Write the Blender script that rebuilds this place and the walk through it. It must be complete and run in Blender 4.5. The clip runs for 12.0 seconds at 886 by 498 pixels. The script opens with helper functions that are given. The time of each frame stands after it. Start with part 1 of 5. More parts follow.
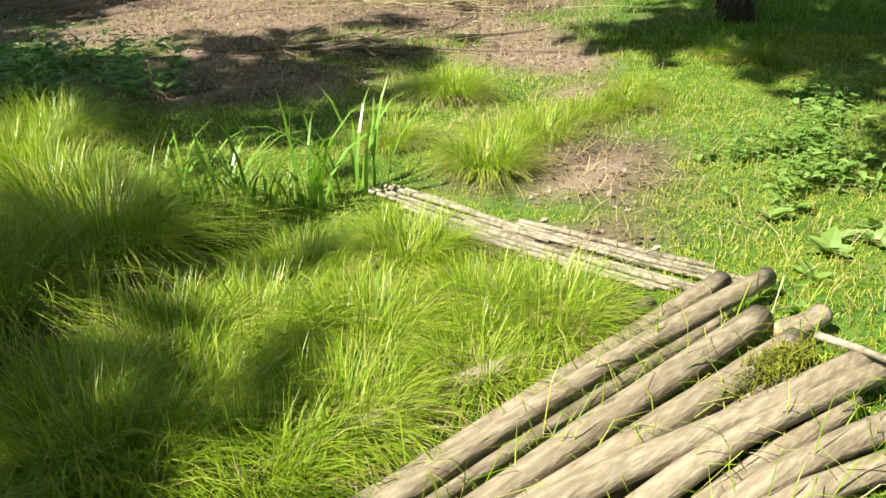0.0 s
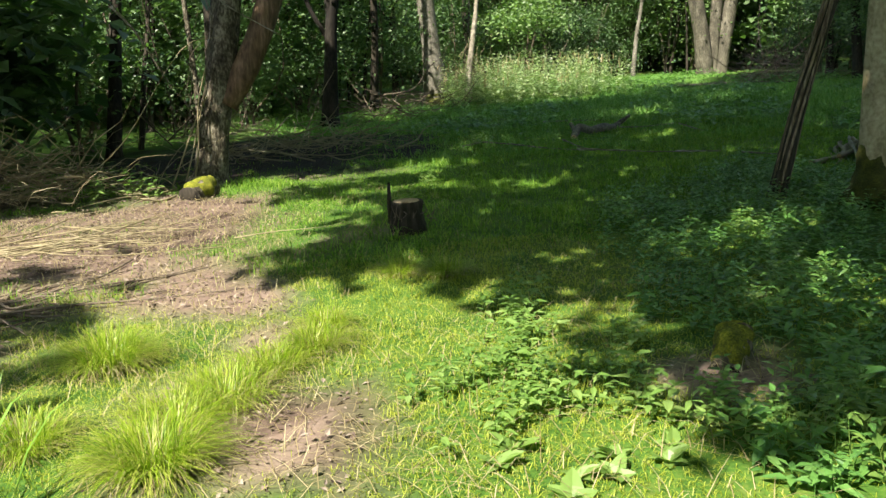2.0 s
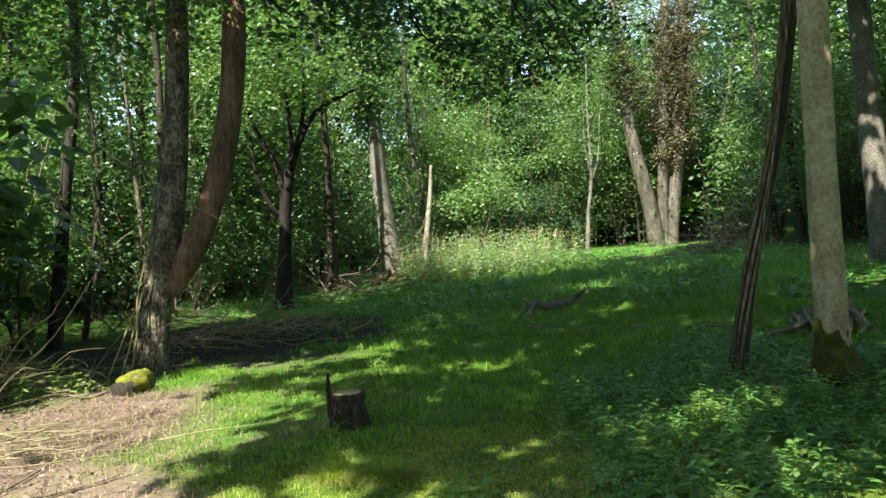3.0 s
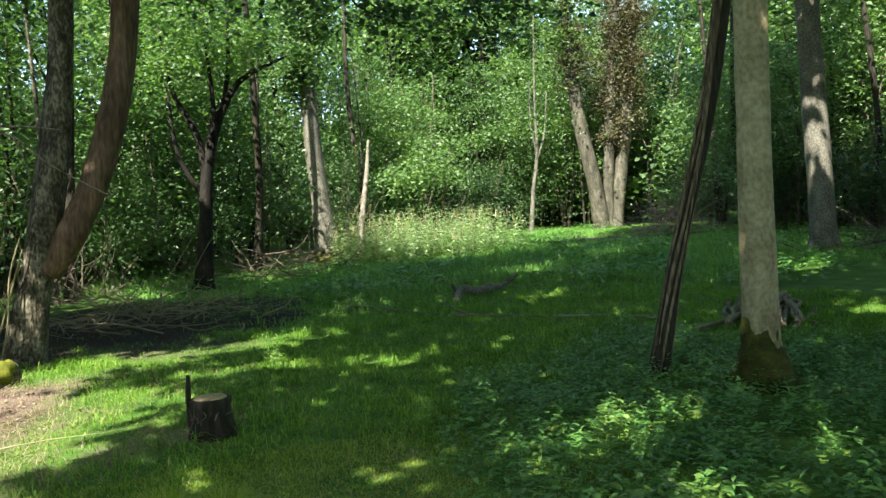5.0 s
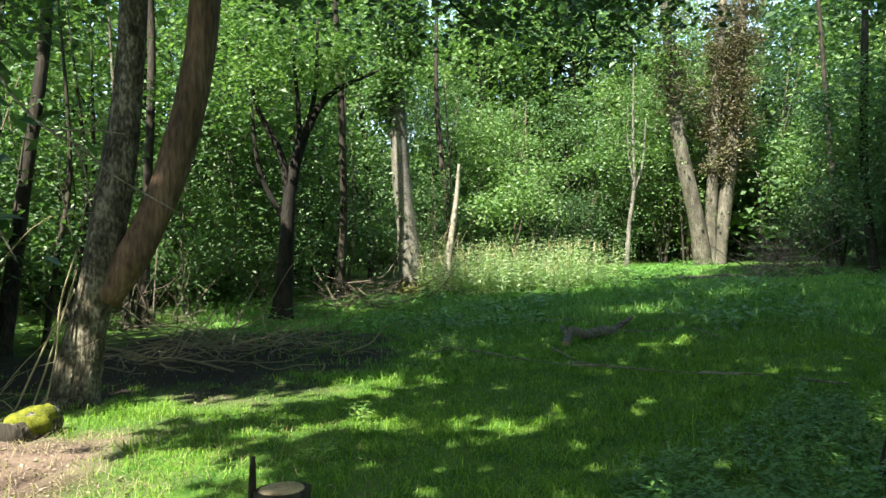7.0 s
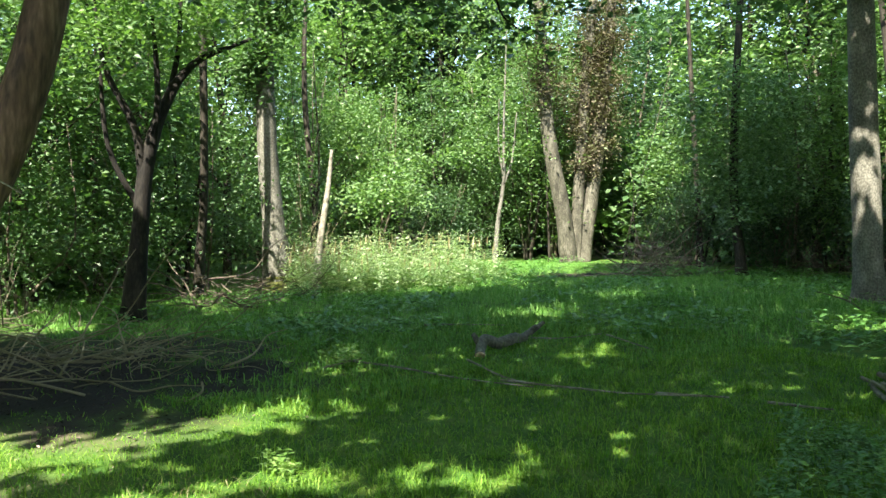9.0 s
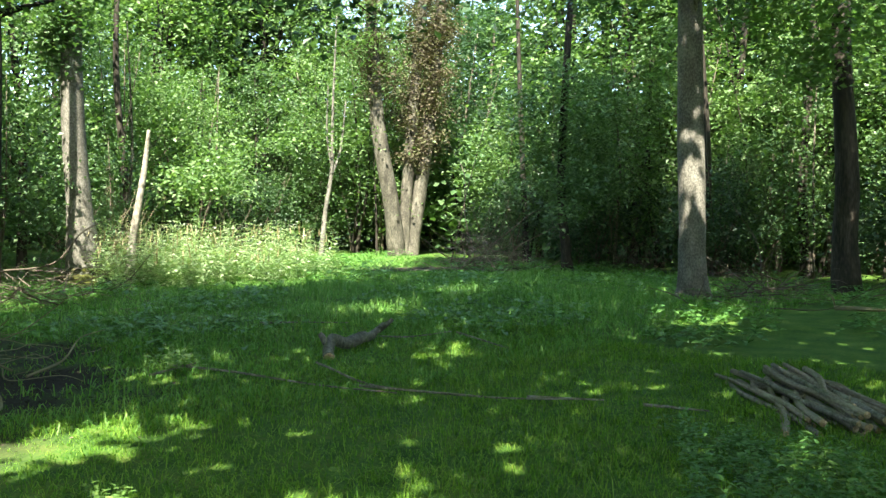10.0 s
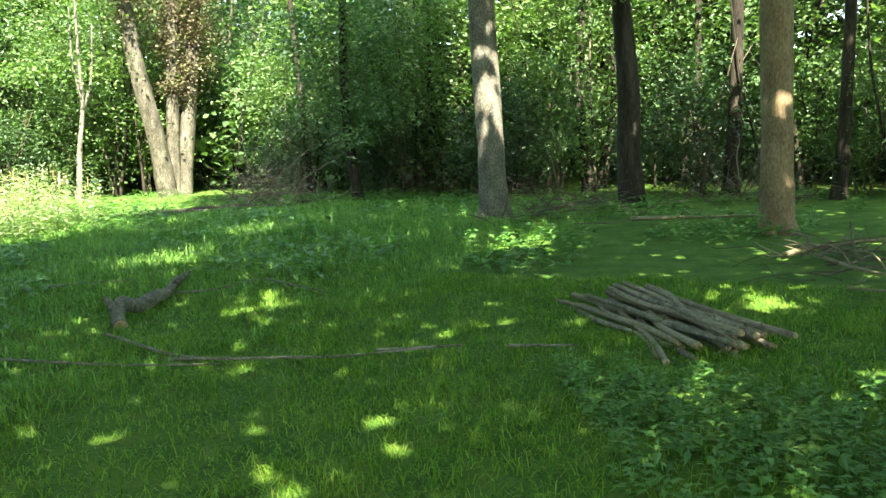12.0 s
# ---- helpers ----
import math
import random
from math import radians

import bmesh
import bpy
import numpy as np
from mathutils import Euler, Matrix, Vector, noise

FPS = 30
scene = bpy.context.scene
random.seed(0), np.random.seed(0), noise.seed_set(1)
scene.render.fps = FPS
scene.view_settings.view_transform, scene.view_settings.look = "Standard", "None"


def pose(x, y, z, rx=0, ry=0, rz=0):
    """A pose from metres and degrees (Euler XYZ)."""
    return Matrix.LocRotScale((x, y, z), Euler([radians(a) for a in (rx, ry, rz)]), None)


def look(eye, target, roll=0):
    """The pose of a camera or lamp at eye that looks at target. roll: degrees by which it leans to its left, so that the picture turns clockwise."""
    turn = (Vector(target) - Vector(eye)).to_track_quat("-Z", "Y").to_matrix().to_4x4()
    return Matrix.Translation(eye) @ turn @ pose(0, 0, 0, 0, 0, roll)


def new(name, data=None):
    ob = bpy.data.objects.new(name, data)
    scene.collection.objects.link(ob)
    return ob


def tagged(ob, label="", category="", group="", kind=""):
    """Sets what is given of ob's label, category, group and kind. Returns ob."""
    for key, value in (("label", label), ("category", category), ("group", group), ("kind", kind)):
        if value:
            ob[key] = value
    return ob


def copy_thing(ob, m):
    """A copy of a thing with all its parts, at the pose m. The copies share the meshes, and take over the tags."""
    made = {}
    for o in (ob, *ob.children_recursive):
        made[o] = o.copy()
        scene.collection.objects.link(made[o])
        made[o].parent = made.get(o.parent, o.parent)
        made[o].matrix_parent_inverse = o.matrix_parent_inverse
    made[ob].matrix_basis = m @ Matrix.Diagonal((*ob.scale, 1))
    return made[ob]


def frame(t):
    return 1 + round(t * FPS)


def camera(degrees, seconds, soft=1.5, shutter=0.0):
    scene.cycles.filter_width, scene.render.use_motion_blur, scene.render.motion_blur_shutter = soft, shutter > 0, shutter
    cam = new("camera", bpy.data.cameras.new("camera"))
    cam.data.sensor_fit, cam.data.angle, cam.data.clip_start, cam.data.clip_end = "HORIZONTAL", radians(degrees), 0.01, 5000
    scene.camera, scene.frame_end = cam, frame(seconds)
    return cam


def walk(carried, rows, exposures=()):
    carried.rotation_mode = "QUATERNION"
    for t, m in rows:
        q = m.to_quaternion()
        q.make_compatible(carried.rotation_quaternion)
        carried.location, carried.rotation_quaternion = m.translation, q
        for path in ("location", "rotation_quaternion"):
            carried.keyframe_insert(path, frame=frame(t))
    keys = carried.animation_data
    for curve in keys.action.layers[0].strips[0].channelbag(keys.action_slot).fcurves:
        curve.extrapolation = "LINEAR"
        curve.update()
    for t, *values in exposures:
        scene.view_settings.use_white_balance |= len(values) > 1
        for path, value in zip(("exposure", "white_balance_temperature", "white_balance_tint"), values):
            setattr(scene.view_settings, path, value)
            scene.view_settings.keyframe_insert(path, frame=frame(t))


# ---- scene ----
cam = camera(56.1, 12.0)
METRES, EYE, TILT, LEAN, TURN = 9.0, 1.5, 0.0, 0.0, 0.0
ROWS = [
    (0.0, 0.0, 0.0, 0.0, -0.46, -25.54, 0.95),
    (0.5, 0.0205, 0.0184, 0.0003, -5.28, -23.39, -0.29),
    (1.0, 0.021, 0.0412, 0.0034, -12.81, -16.85, -0.87),
    (1.5, 0.0114, 0.0612, 0.0052, -20.09, -13.58, 1.66),
    (2.0, 0.0199, 0.0789, 0.0038, -22.75, -12.35, 3.08),
    (2.5, 0.0473, 0.1142, 0.0056, -22.91, -5.35, 4.24),
    (3.0, 0.0602, 0.1141, 0.0084, -25.33, -0.48, 4.58),
    (3.5, 0.0775, 0.1142, 0.0095, -30.4, -1.02, 4.27),
    (5.5, 0.1912, 0.2337, 0.0108, -26.53, -2.24, 2.73),
    (6.0, 0.2095, 0.2901, 0.0115, -23.7, 1.23, 2.05),
    (6.5, 0.2121, 0.3412, 0.0111, -23.14, 0.32, 1.97),
    (8.5, 0.2074, 0.5664, 0.0189, -26.95, -0.11, 0.96),
    (9.0, 0.2132, 0.6169, 0.022, -34.01, -0.79, 0.67),
    (9.5, 0.2281, 0.6709, 0.0213, -37.33, -0.75, -0.19),
    (10.0, 0.2324, 0.7258, 0.0208, -46.64, -1.33, -0.35),
    (10.5, 0.2294, 0.7707, 0.0254, -52.66, -2.25, 1.04),
    (11.0, 0.2484, 0.8067, 0.021, -53.39, -2.89, 1.67),
    (11.5, 0.2777, 0.8359, 0.0247, -55.63, -4.88, 2.96),
    (12.0, 0.3017, 0.857, 0.0222, -62.45, -6.58, 2.86),
]
walk(cam, [(t, pose(0, 0, EYE, TILT, LEAN, TURN) @ pose(METRES * x, METRES * y, METRES * z, 90 + pitch, roll, yaw)) for t, x, y, z, yaw, pitch, roll in ROWS],
     [(0.0, 1.5, 7200, 8.0), (1.0, 1.29, 7100, 11.0), (2.0, 1.6, 7000, 11.0), (3.5, 1.8, 6700, 8.0), (6.0, 1.95, 6700, 7.0), (8.5, 2.12, 6700, 8.0), (9.5, 2.38, 6700, 8.0), (11.0, 2.47, 7000, 8.0), (12.0, 2.98, 7300, 6.0)])

# ---- light: a high summer sun behind the walker's left shoulder ----
SUN_YAW, SUN_EL = 125.0, 50.0
TO_SUN = Vector((-math.sin(radians(SUN_YAW)) * math.cos(radians(SUN_EL)), math.cos(radians(SUN_YAW)) * math.cos(radians(SUN_EL)), math.sin(radians(SUN_EL))))
sun_data = bpy.data.lights.new("sun", "SUN")
sun_data.energy, sun_data.angle, sun_data.color = 5.2, radians(0.53), (1.0, 0.95, 0.86)
sun = new("sun", sun_data)
sun.matrix_world = look(TO_SUN * 60, (0, 0, 0))
world = bpy.data.worlds.new("sky")
scene.world = world
world.use_nodes = True
wn = world.node_tree.nodes
sky = wn.new("ShaderNodeTexSky")
sky.sky_type, sky.sun_disc = "NISHITA", False
sky.sun_elevation, sky.sun_rotation = radians(SUN_EL), math.atan2(TO_SUN.x, TO_SUN.y)
wn["Background"].inputs["Strength"].default_value = 0.15
world.node_tree.links.new(sky.outputs[0], wn["Background"].inputs["Color"])

# ---- materials ----
RNG = np.random.default_rng(7)


def material(name, stops, scale=6.0, fine=40.0, rough=0.8, bump=0.3, island=0.0, translucent=0.0, stretch=(1, 1, 1), spec=0.3, fine_mix=0.5, turn=0.0, relief=0.02, span=None):
    """A procedural surface: a colour ramp over two scales of noise and, if asked, each piece's own random value."""
    m = bpy.data.materials.new(name)
    m.use_nodes = True
    nt = m.node_tree
    n, l = nt.nodes, nt.links
    p = n["Principled BSDF"]
    co = n.new("ShaderNodeTexCoord")
    mp = n.new("ShaderNodeMapping")
    mp.inputs["Scale"].default_value = stretch
    rot = n.new("ShaderNodeMapping")
    rot.inputs["Rotation"].default_value = (0, 0, radians(-turn))
    l.new(co.outputs["Object"], rot.inputs["Vector"])
    l.new(rot.outputs[0], mp.inputs["Vector"])
    a = n.new("ShaderNodeTexNoise")
    a.inputs["Scale"].default_value, a.inputs["Detail"].default_value = scale, 4
    b = n.new("ShaderNodeTexNoise")
    b.inputs["Scale"].default_value, b.inputs["Detail"].default_value = fine, 5
    for t in (a, b):
        l.new(mp.outputs[0], t.inputs["Vector"])
    mix = n.new("ShaderNodeMix")
    mix.inputs[0].default_value = fine_mix
    l.new(a.outputs["Fac"], mix.inputs[2])
    l.new(b.outputs["Fac"], mix.inputs[3])
    fac = mix.outputs[0]
    if island:
        g = n.new("ShaderNodeNewGeometry")
        k = n.new("ShaderNodeMix")
        k.inputs[0].default_value = island
        l.new(fac, k.inputs[2])
        l.new(g.outputs["Random Per Island"], k.inputs[3])
        fac = k.outputs[0]
    r = n.new("ShaderNodeValToRGB")
    e = r.color_ramp.elements
    lo, hi = span or ((0.38, 0.62) if island < 0.3 else (0.15, 0.85))
    for i, c in enumerate(stops):
        at = lo + (hi - lo) * i / (len(stops) - 1)
        el = e[i] if i < 2 else e.new(at)
        el.position, el.color = at, (*c, 1)
    l.new(fac, r.inputs[0])
    l.new(r.outputs[0], p.inputs["Base Color"])
    p.inputs["Roughness"].default_value = rough
    p.inputs["Specular IOR Level"].default_value = spec
    if bump:
        bp = n.new("ShaderNodeBump")
        bp.inputs["Strength"].default_value, bp.inputs["Distance"].default_value = bump, relief
        l.new(mix.outputs[0], bp.inputs["Height"])
        l.new(bp.outputs[0], p.inputs["Normal"])
    if translucent:
        t = n.new("ShaderNodeBsdfTranslucent")
        hue = n.new("ShaderNodeMix")
        hue.data_type = "RGBA"
        hue.blend_type = "MULTIPLY"
        hue.inputs[0].default_value = 1.0
        hue.inputs[7].default_value = (1.12, 1.32, 0.55, 1)
        l.new(r.outputs[0], hue.inputs[6])
        l.new(hue.outputs[2], t.inputs["Color"])
        s = n.new("ShaderNodeMixShader")
        s.inputs[0].default_value = translucent
        l.new(p.outputs[0], s.inputs[1])
        l.new(t.outputs[0], s.inputs[2])
        l.new(s.outputs[0], n["Material Output"].inputs["Surface"])
    return m


M_LEAF = material("green leaf", [(0.05, 0.11, 0.042), (0.092, 0.172, 0.066), (0.155, 0.24, 0.105)], 0.5, 9, 0.42, 0, island=0.45, translucent=0.4, spec=0.45, span=(0.25, 0.75))
M_LEAF2 = material("fresh yellow-green leaf", [(0.08, 0.155, 0.05), (0.135, 0.23, 0.078), (0.205, 0.305, 0.125)], 0.5, 9, 0.42, 0, island=0.45, translucent=0.42, spec=0.45, span=(0.25, 0.75))
M_LEAF3 = material("dark blue-green leaf", [(0.025, 0.06, 0.028), (0.042, 0.09, 0.04), (0.07, 0.125, 0.055)], 0.5, 9, 0.4, 0, island=0.45, translucent=0.38, spec=0.5, span=(0.25, 0.75))
M_NETTLE = material("herb leaf", [(0.05, 0.145, 0.034), (0.09, 0.215, 0.048), (0.15, 0.29, 0.075)], 1.2, 30, 0.4, 0, island=0.6, translucent=0.3, spec=0.5)
M_GRASS = material("lawn grass", [(0.12, 0.185, 0.013), (0.22, 0.28, 0.025), (0.33, 0.38, 0.048), (0.38, 0.4, 0.085)], 1.3, 5, 0.5, 0, island=0.5, translucent=0.35, spec=0.4, span=(0.25, 0.75))
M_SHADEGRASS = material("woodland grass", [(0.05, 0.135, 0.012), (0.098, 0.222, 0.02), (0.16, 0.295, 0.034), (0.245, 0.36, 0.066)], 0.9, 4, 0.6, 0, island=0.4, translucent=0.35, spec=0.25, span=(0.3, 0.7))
# far paler than the other herb leaves: sunlight on the bank painted in
M_BANK = material("nettle leaf with sunlight in its colour", [(0.12, 0.21, 0.085), (0.25, 0.35, 0.17), (0.48, 0.54, 0.37)], 1.2, 9, 0.5, 0, island=0.7, translucent=0.4, spec=0.4)
M_TALL = material("pale meadow grass", [(0.075, 0.195, 0.034), (0.135, 0.29, 0.06), (0.22, 0.37, 0.11)], 0.7, 3, 0.6, 0, island=0.4, translucent=0.35, spec=0.3, span=(0.3, 0.7))
M_DRY = material("dry straw", [(0.18, 0.145, 0.07), (0.29, 0.24, 0.13), (0.4, 0.35, 0.22)], 3, 20, 0.7, 0, island=0.7, translucent=0.2)
M_LITTER = material("dead leaf", [(0.06, 0.042, 0.034), (0.165, 0.122, 0.1), (0.31, 0.255, 0.215)], 3, 20, 0.75, 0, island=0.8, translucent=0.1)
M_BARK = material("grey-brown bark", [(0.018, 0.015, 0.01), (0.075, 0.066, 0.044), (0.24, 0.22, 0.165)], 5, 30, 0.9, 1.0, stretch=(1, 1, 0.5), relief=0.07)
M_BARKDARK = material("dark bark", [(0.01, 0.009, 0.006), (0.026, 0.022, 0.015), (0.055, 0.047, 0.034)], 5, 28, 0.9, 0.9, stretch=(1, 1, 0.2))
# near-black: the shade these limbs stand in is put into the bark colour
M_BARKSHADE = material("bark with shade in its colour", [(0.006, 0.005, 0.004), (0.014, 0.012, 0.009), (0.03, 0.026, 0.019)], 5, 28, 0.9, 0.8, stretch=(1, 1, 0.3))
M_BARKRED = material("red-brown smooth bark", [(0.045, 0.028, 0.016), (0.1, 0.062, 0.036), (0.19, 0.125, 0.08)], 4, 24, 0.75, 0.6, stretch=(1, 1, 0.2))
M_BARKPALE = material("pale smooth bark", [(0.2, 0.165, 0.09), (0.32, 0.27, 0.16), (0.45, 0.39, 0.25)], 3, 26, 0.85, 0.4, stretch=(1, 1, 0.8), fine_mix=0.5)
M_BARKGREY = material("grey beech bark", [(0.06, 0.058, 0.044), (0.12, 0.114, 0.09), (0.21, 0.2, 0.165)], 3, 30, 0.85, 0.4, stretch=(1, 1, 0.7), fine_mix=0.6)
M_MOSS = material("moss", [(0.018, 0.024, 0.005), (0.042, 0.048, 0.008), (0.085, 0.088, 0.014)], 12, 90, 0.95, 0.9)
M_MOSSGOLD = material("golden moss", [(0.045, 0.06, 0.006), (0.115, 0.13, 0.011), (0.22, 0.22, 0.02)], 12, 90, 0.95, 0.9)
M_BARKASH = material("ash-grey rough bark", [(0.03, 0.028, 0.02), (0.075, 0.07, 0.05), (0.15, 0.14, 0.105)], 4, 30, 0.9, 0.8, stretch=(1, 1, 0.4))
M_BARKTAN = material("tan smooth bark", [(0.12, 0.085, 0.045), (0.19, 0.14, 0.08), (0.27, 0.21, 0.13)], 3, 30, 0.85, 0.4, stretch=(1, 1, 0.5), fine_mix=0.6)
# much darker dead leaf: the shade under the trees is in its colour
M_SHADELITTER = material("dead leaf with shade in its colour", [(0.01, 0.007, 0.005), (0.026, 0.018, 0.013), (0.07, 0.052, 0.04)], 3, 20, 0.8, 0, island=0.8)
M_LOG = material("weathered log bark", [(0.15, 0.124, 0.088), (0.225, 0.19, 0.138), (0.31, 0.272, 0.205)], 4, 60, 0.9, 0.7, stretch=(0.25, 1, 1), turn=40, fine_mix=0.6)
M_LOGEND = material("cut log end", [(0.22, 0.15, 0.08), (0.36, 0.26, 0.15), (0.5, 0.39, 0.25)], 10, 60, 0.85, 0.3)
M_POLE = material("bleached pole", [(0.08, 0.073, 0.052), (0.18, 0.165, 0.125), (0.29, 0.27, 0.215)], 7, 50, 0.8, 0.4)
M_STICK = material("dead twig", [(0.04, 0.03, 0.02), (0.1, 0.08, 0.058), (0.22, 0.185, 0.14)], 4, 30, 0.85, 0.3, island=0.6)
M_STICKPALE = material("bleached stick", [(0.1, 0.085, 0.045), (0.21, 0.18, 0.105), (0.36, 0.32, 0.2)], 4, 30, 0.85, 0.3, island=0.5)

# ---- geometry helpers ----


def array_mesh(name, verts, faces, mats, index=None, smooth=False):
    verts, faces = np.asarray(verts, np.float32), np.asarray(faces, np.int32)
    me = bpy.data.meshes.new(name)
    k = faces.shape[1]
    me.vertices.add(len(verts))
    me.vertices.foreach_set("co", verts.ravel())
    me.loops.add(faces.size)
    me.loops.foreach_set("vertex_index", faces.ravel())
    me.polygons.add(len(faces))
    me.polygons.foreach_set("loop_start", np.arange(len(faces), dtype=np.int32) * k)
    me.polygons.foreach_set("loop_total", np.full(len(faces), k, np.int32))
    for m in mats:
        me.materials.append(m)
    if index is not None:
        me.polygons.foreach_set("material_index", np.asarray(index, np.int32))
    me.polygons.foreach_set("use_smooth", np.full(len(faces), smooth))
    me.update(calc_edges=True)
    return me


def part(name, me, parent, label=""):
    ob = new(name, me)
    ob.parent = parent
    return tagged(ob, label) if label else ob


def thing(name, at, label, category, group="", kind=""):
    ob = new(name)
    ob.location = at
    ob.empty_display_size = 0.2
    return tagged(ob, label, category, group, kind)


def unit(v):
    return v / np.maximum(np.linalg.norm(v, axis=-1, keepdims=True), 1e-9)


def leaf_arrays(pos, length, width=0.6, droop=0.35, flat=0.6, rng=RNG):
    """Folded pointed leaves at pos: six corners and four triangles each, mostly facing up."""
    n = len(pos)
    length = np.broadcast_to(np.asarray(length, float), (n,))[:, None]
    ang = rng.uniform(0, 2 * np.pi, n)
    d = np.stack([np.cos(ang), np.sin(ang), rng.normal(-droop, 0.35, n)], 1)
    d = unit(d)
    up = unit(np.stack([rng.normal(0, 1 - flat, n), rng.normal(0, 1 - flat, n), np.ones(n)], 1))
    side = unit(np.cross(d, up))
    nor = np.cross(side, d)
    w = length * width * 0.5
    base = pos
    v = np.stack([base, base + d * length * 0.45 + side * w + nor * w * 0.35, base + d * length, base + d * length * 0.45 - side * w + nor * w * 0.35], 1)
    f = np.array([[0, 1, 2], [0, 2, 3]])[None] + (np.arange(n) * 4)[:, None, None]
    return v.reshape(-1, 3), f.reshape(-1, 3)


def blade_arrays(pos, height, width, lean=0.5, rng=RNG, heading=None):
    """Bent grass blades: five corners and three triangles each."""
    n = len(pos)
    height = np.broadcast_to(np.asarray(height, float), (n,))[:, None]
    ang = rng.uniform(0, 2 * np.pi, n) if heading is None else heading
    d = np.stack([np.cos(ang), np.sin(ang), np.zeros(n)], 1)
    s = np.stack([-np.sin(ang), np.cos(ang), np.zeros(n)], 1)
    z = np.array([0, 0, 1.0])
    k = np.abs(rng.normal(lean, lean * 0.5, n))[:, None]
    w = np.broadcast_to(np.asarray(width, float), (n,))[:, None] * 0.5
    mid = pos + (d * 0.35 * k + z * (0.62 - 0.1 * k)) * height
    tip = pos + (d * k + z * np.maximum(0.15, 1 - 0.55 * k)) * height
    v = np.stack([pos - s * w, pos + s * w, mid - s * w * 0.8, mid + s * w * 0.8, tip], 1)
    f = np.array([[0, 1, 3], [0, 3, 2], [2, 3, 4]])[None] + (np.arange(n) * 5)[:, None, None]
    return v.reshape(-1, 3), f.reshape(-1, 3)


def arc_arrays(pos, height, width, lean, rng, heading, cuts=4):
    """Long blades that arch over in a smooth curve and taper to a point."""
    n = len(pos)
    height, width = (np.broadcast_to(np.asarray(q, float), (n,))[:, None] for q in (height, width))
    d = np.stack([np.cos(heading), np.sin(heading), np.zeros(n)], 1)
    s = np.stack([-np.sin(heading), np.cos(heading), np.zeros(n)], 1)
    k = np.clip(np.abs(rng.normal(lean, lean * 0.45, n)), 0.05, 1.5)[:, None]
    rows = []
    for j in range(cuts):
        u = j / cuts
        c = pos + d * height * k * u ** 1.9 + np.array([0, 0, 1.0]) * height * np.maximum(0.02, u - 0.52 * k * u ** 2.3)
        w = s * width * 0.5 * (1 - 0.75 * u ** 2)
        rows += [c - w, c + w]
    rows.append(pos + d * height * k + np.array([0, 0, 1.0]) * height * np.maximum(0.03, 1 - 0.6 * k))
    v = np.stack(rows, 1)
    f = [t for j in range(cuts - 1) for t in ([2 * j, 2 * j + 1, 2 * j + 3], [2 * j, 2 * j + 3, 2 * j + 2])] + [[2 * cuts - 2, 2 * cuts - 1, 2 * cuts]]
    f = np.array(f)[None] + (np.arange(n) * (2 * cuts + 1))[:, None, None]
    return v.reshape(-1, 3), f.reshape(-1, 3)


def spline(points, steps):
    """A smooth line through the points."""
    p = np.asarray(points, float)
    p = np.vstack([2 * p[0] - p[1], p, 2 * p[-1] - p[-2]])
    out = []
    for i in range(1, len(p) - 2):
        for t in np.arange(steps) / steps:
            a, b, c, d = p[i - 1], p[i], p[i + 1], p[i + 2]
            out.append(0.5 * (2 * b + (c - a) * t + (2 * a - 5 * b + 4 * c - d) * t * t + (3 * b - a - 3 * c + d) * t ** 3))
    out.append(p[-2])
    return np.array(out)


def tube_arrays(points, radii, sides=10, steps=5, knobs=0.06, flute=0.0, flutes=7, rng=RNG, caps=True):
    """A tapered, slightly uneven limb along a smooth line, closed at both ends; quads (a cap's fan is quads folded to a point)."""
    line = spline(np.hstack([np.asarray(points, float), np.asarray(radii, float)[:, None]]), steps)
    c, r = line[:, :3], line[:, 3]
    t = unit(np.gradient(c, axis=0))
    ref = np.array([0.0, 1, 0]) if abs(t[0][1]) < 0.8 else np.array([1.0, 0, 0])
    a = unit(np.cross(t, ref))
    b = np.cross(t, a)
    th = np.linspace(0, 2 * np.pi, sides, endpoint=False)
    ph = rng.uniform(0, 6, 4)
    along = np.linspace(0, 1, len(c))[:, None]
    wob = 1 + knobs * (np.sin(2 * th + ph[0] + along * 7) + 0.7 * np.sin(3 * th + ph[1] - along * 11) + 0.6 * np.sin(along * 23 + ph[2]))
    wob = wob + rng.normal(0, knobs * 0.35, wob.shape)
    if flute:
        wob = wob + flute * np.abs(np.sin(flutes * 0.5 * th + ph[3] + along * 2.5))
    rr = np.maximum(r[:, None], 0.001) * wob
    v = c[:, None] + a[:, None] * (np.cos(th)[None, :, None] * rr[..., None]) + b[:, None] * (np.sin(th)[None, :, None] * rr[..., None])
    m, s = len(c), sides
    i, j = np.meshgrid(np.arange(m - 1), np.arange(s), indexing="ij")
    jn = (j + 1) % s
    f = np.stack([i * s + j, i * s + jn, (i + 1) * s + jn, (i + 1) * s + j], -1).reshape(-1, 4)
    v = v.reshape(-1, 3)
    ends = np.zeros(len(f), int)
    if caps:
        v = np.vstack([v, c[0], c[-1]])
        n = m * s
        q = np.arange(0, s, 2)
        lo = np.stack([np.full(len(q), n), (q + 2) % s, (q + 1) % s, q], 1)
        hi = np.stack([np.full(len(q), n + 1), (m - 1) * s + q, (m - 1) * s + (q + 1) % s, (m - 1) * s + (q + 2) % s], 1)
        f = np.vstack([f, lo, hi])
        ends = np.concatenate([ends, np.ones(len(lo) + len(hi), int)])
    return v, f, ends


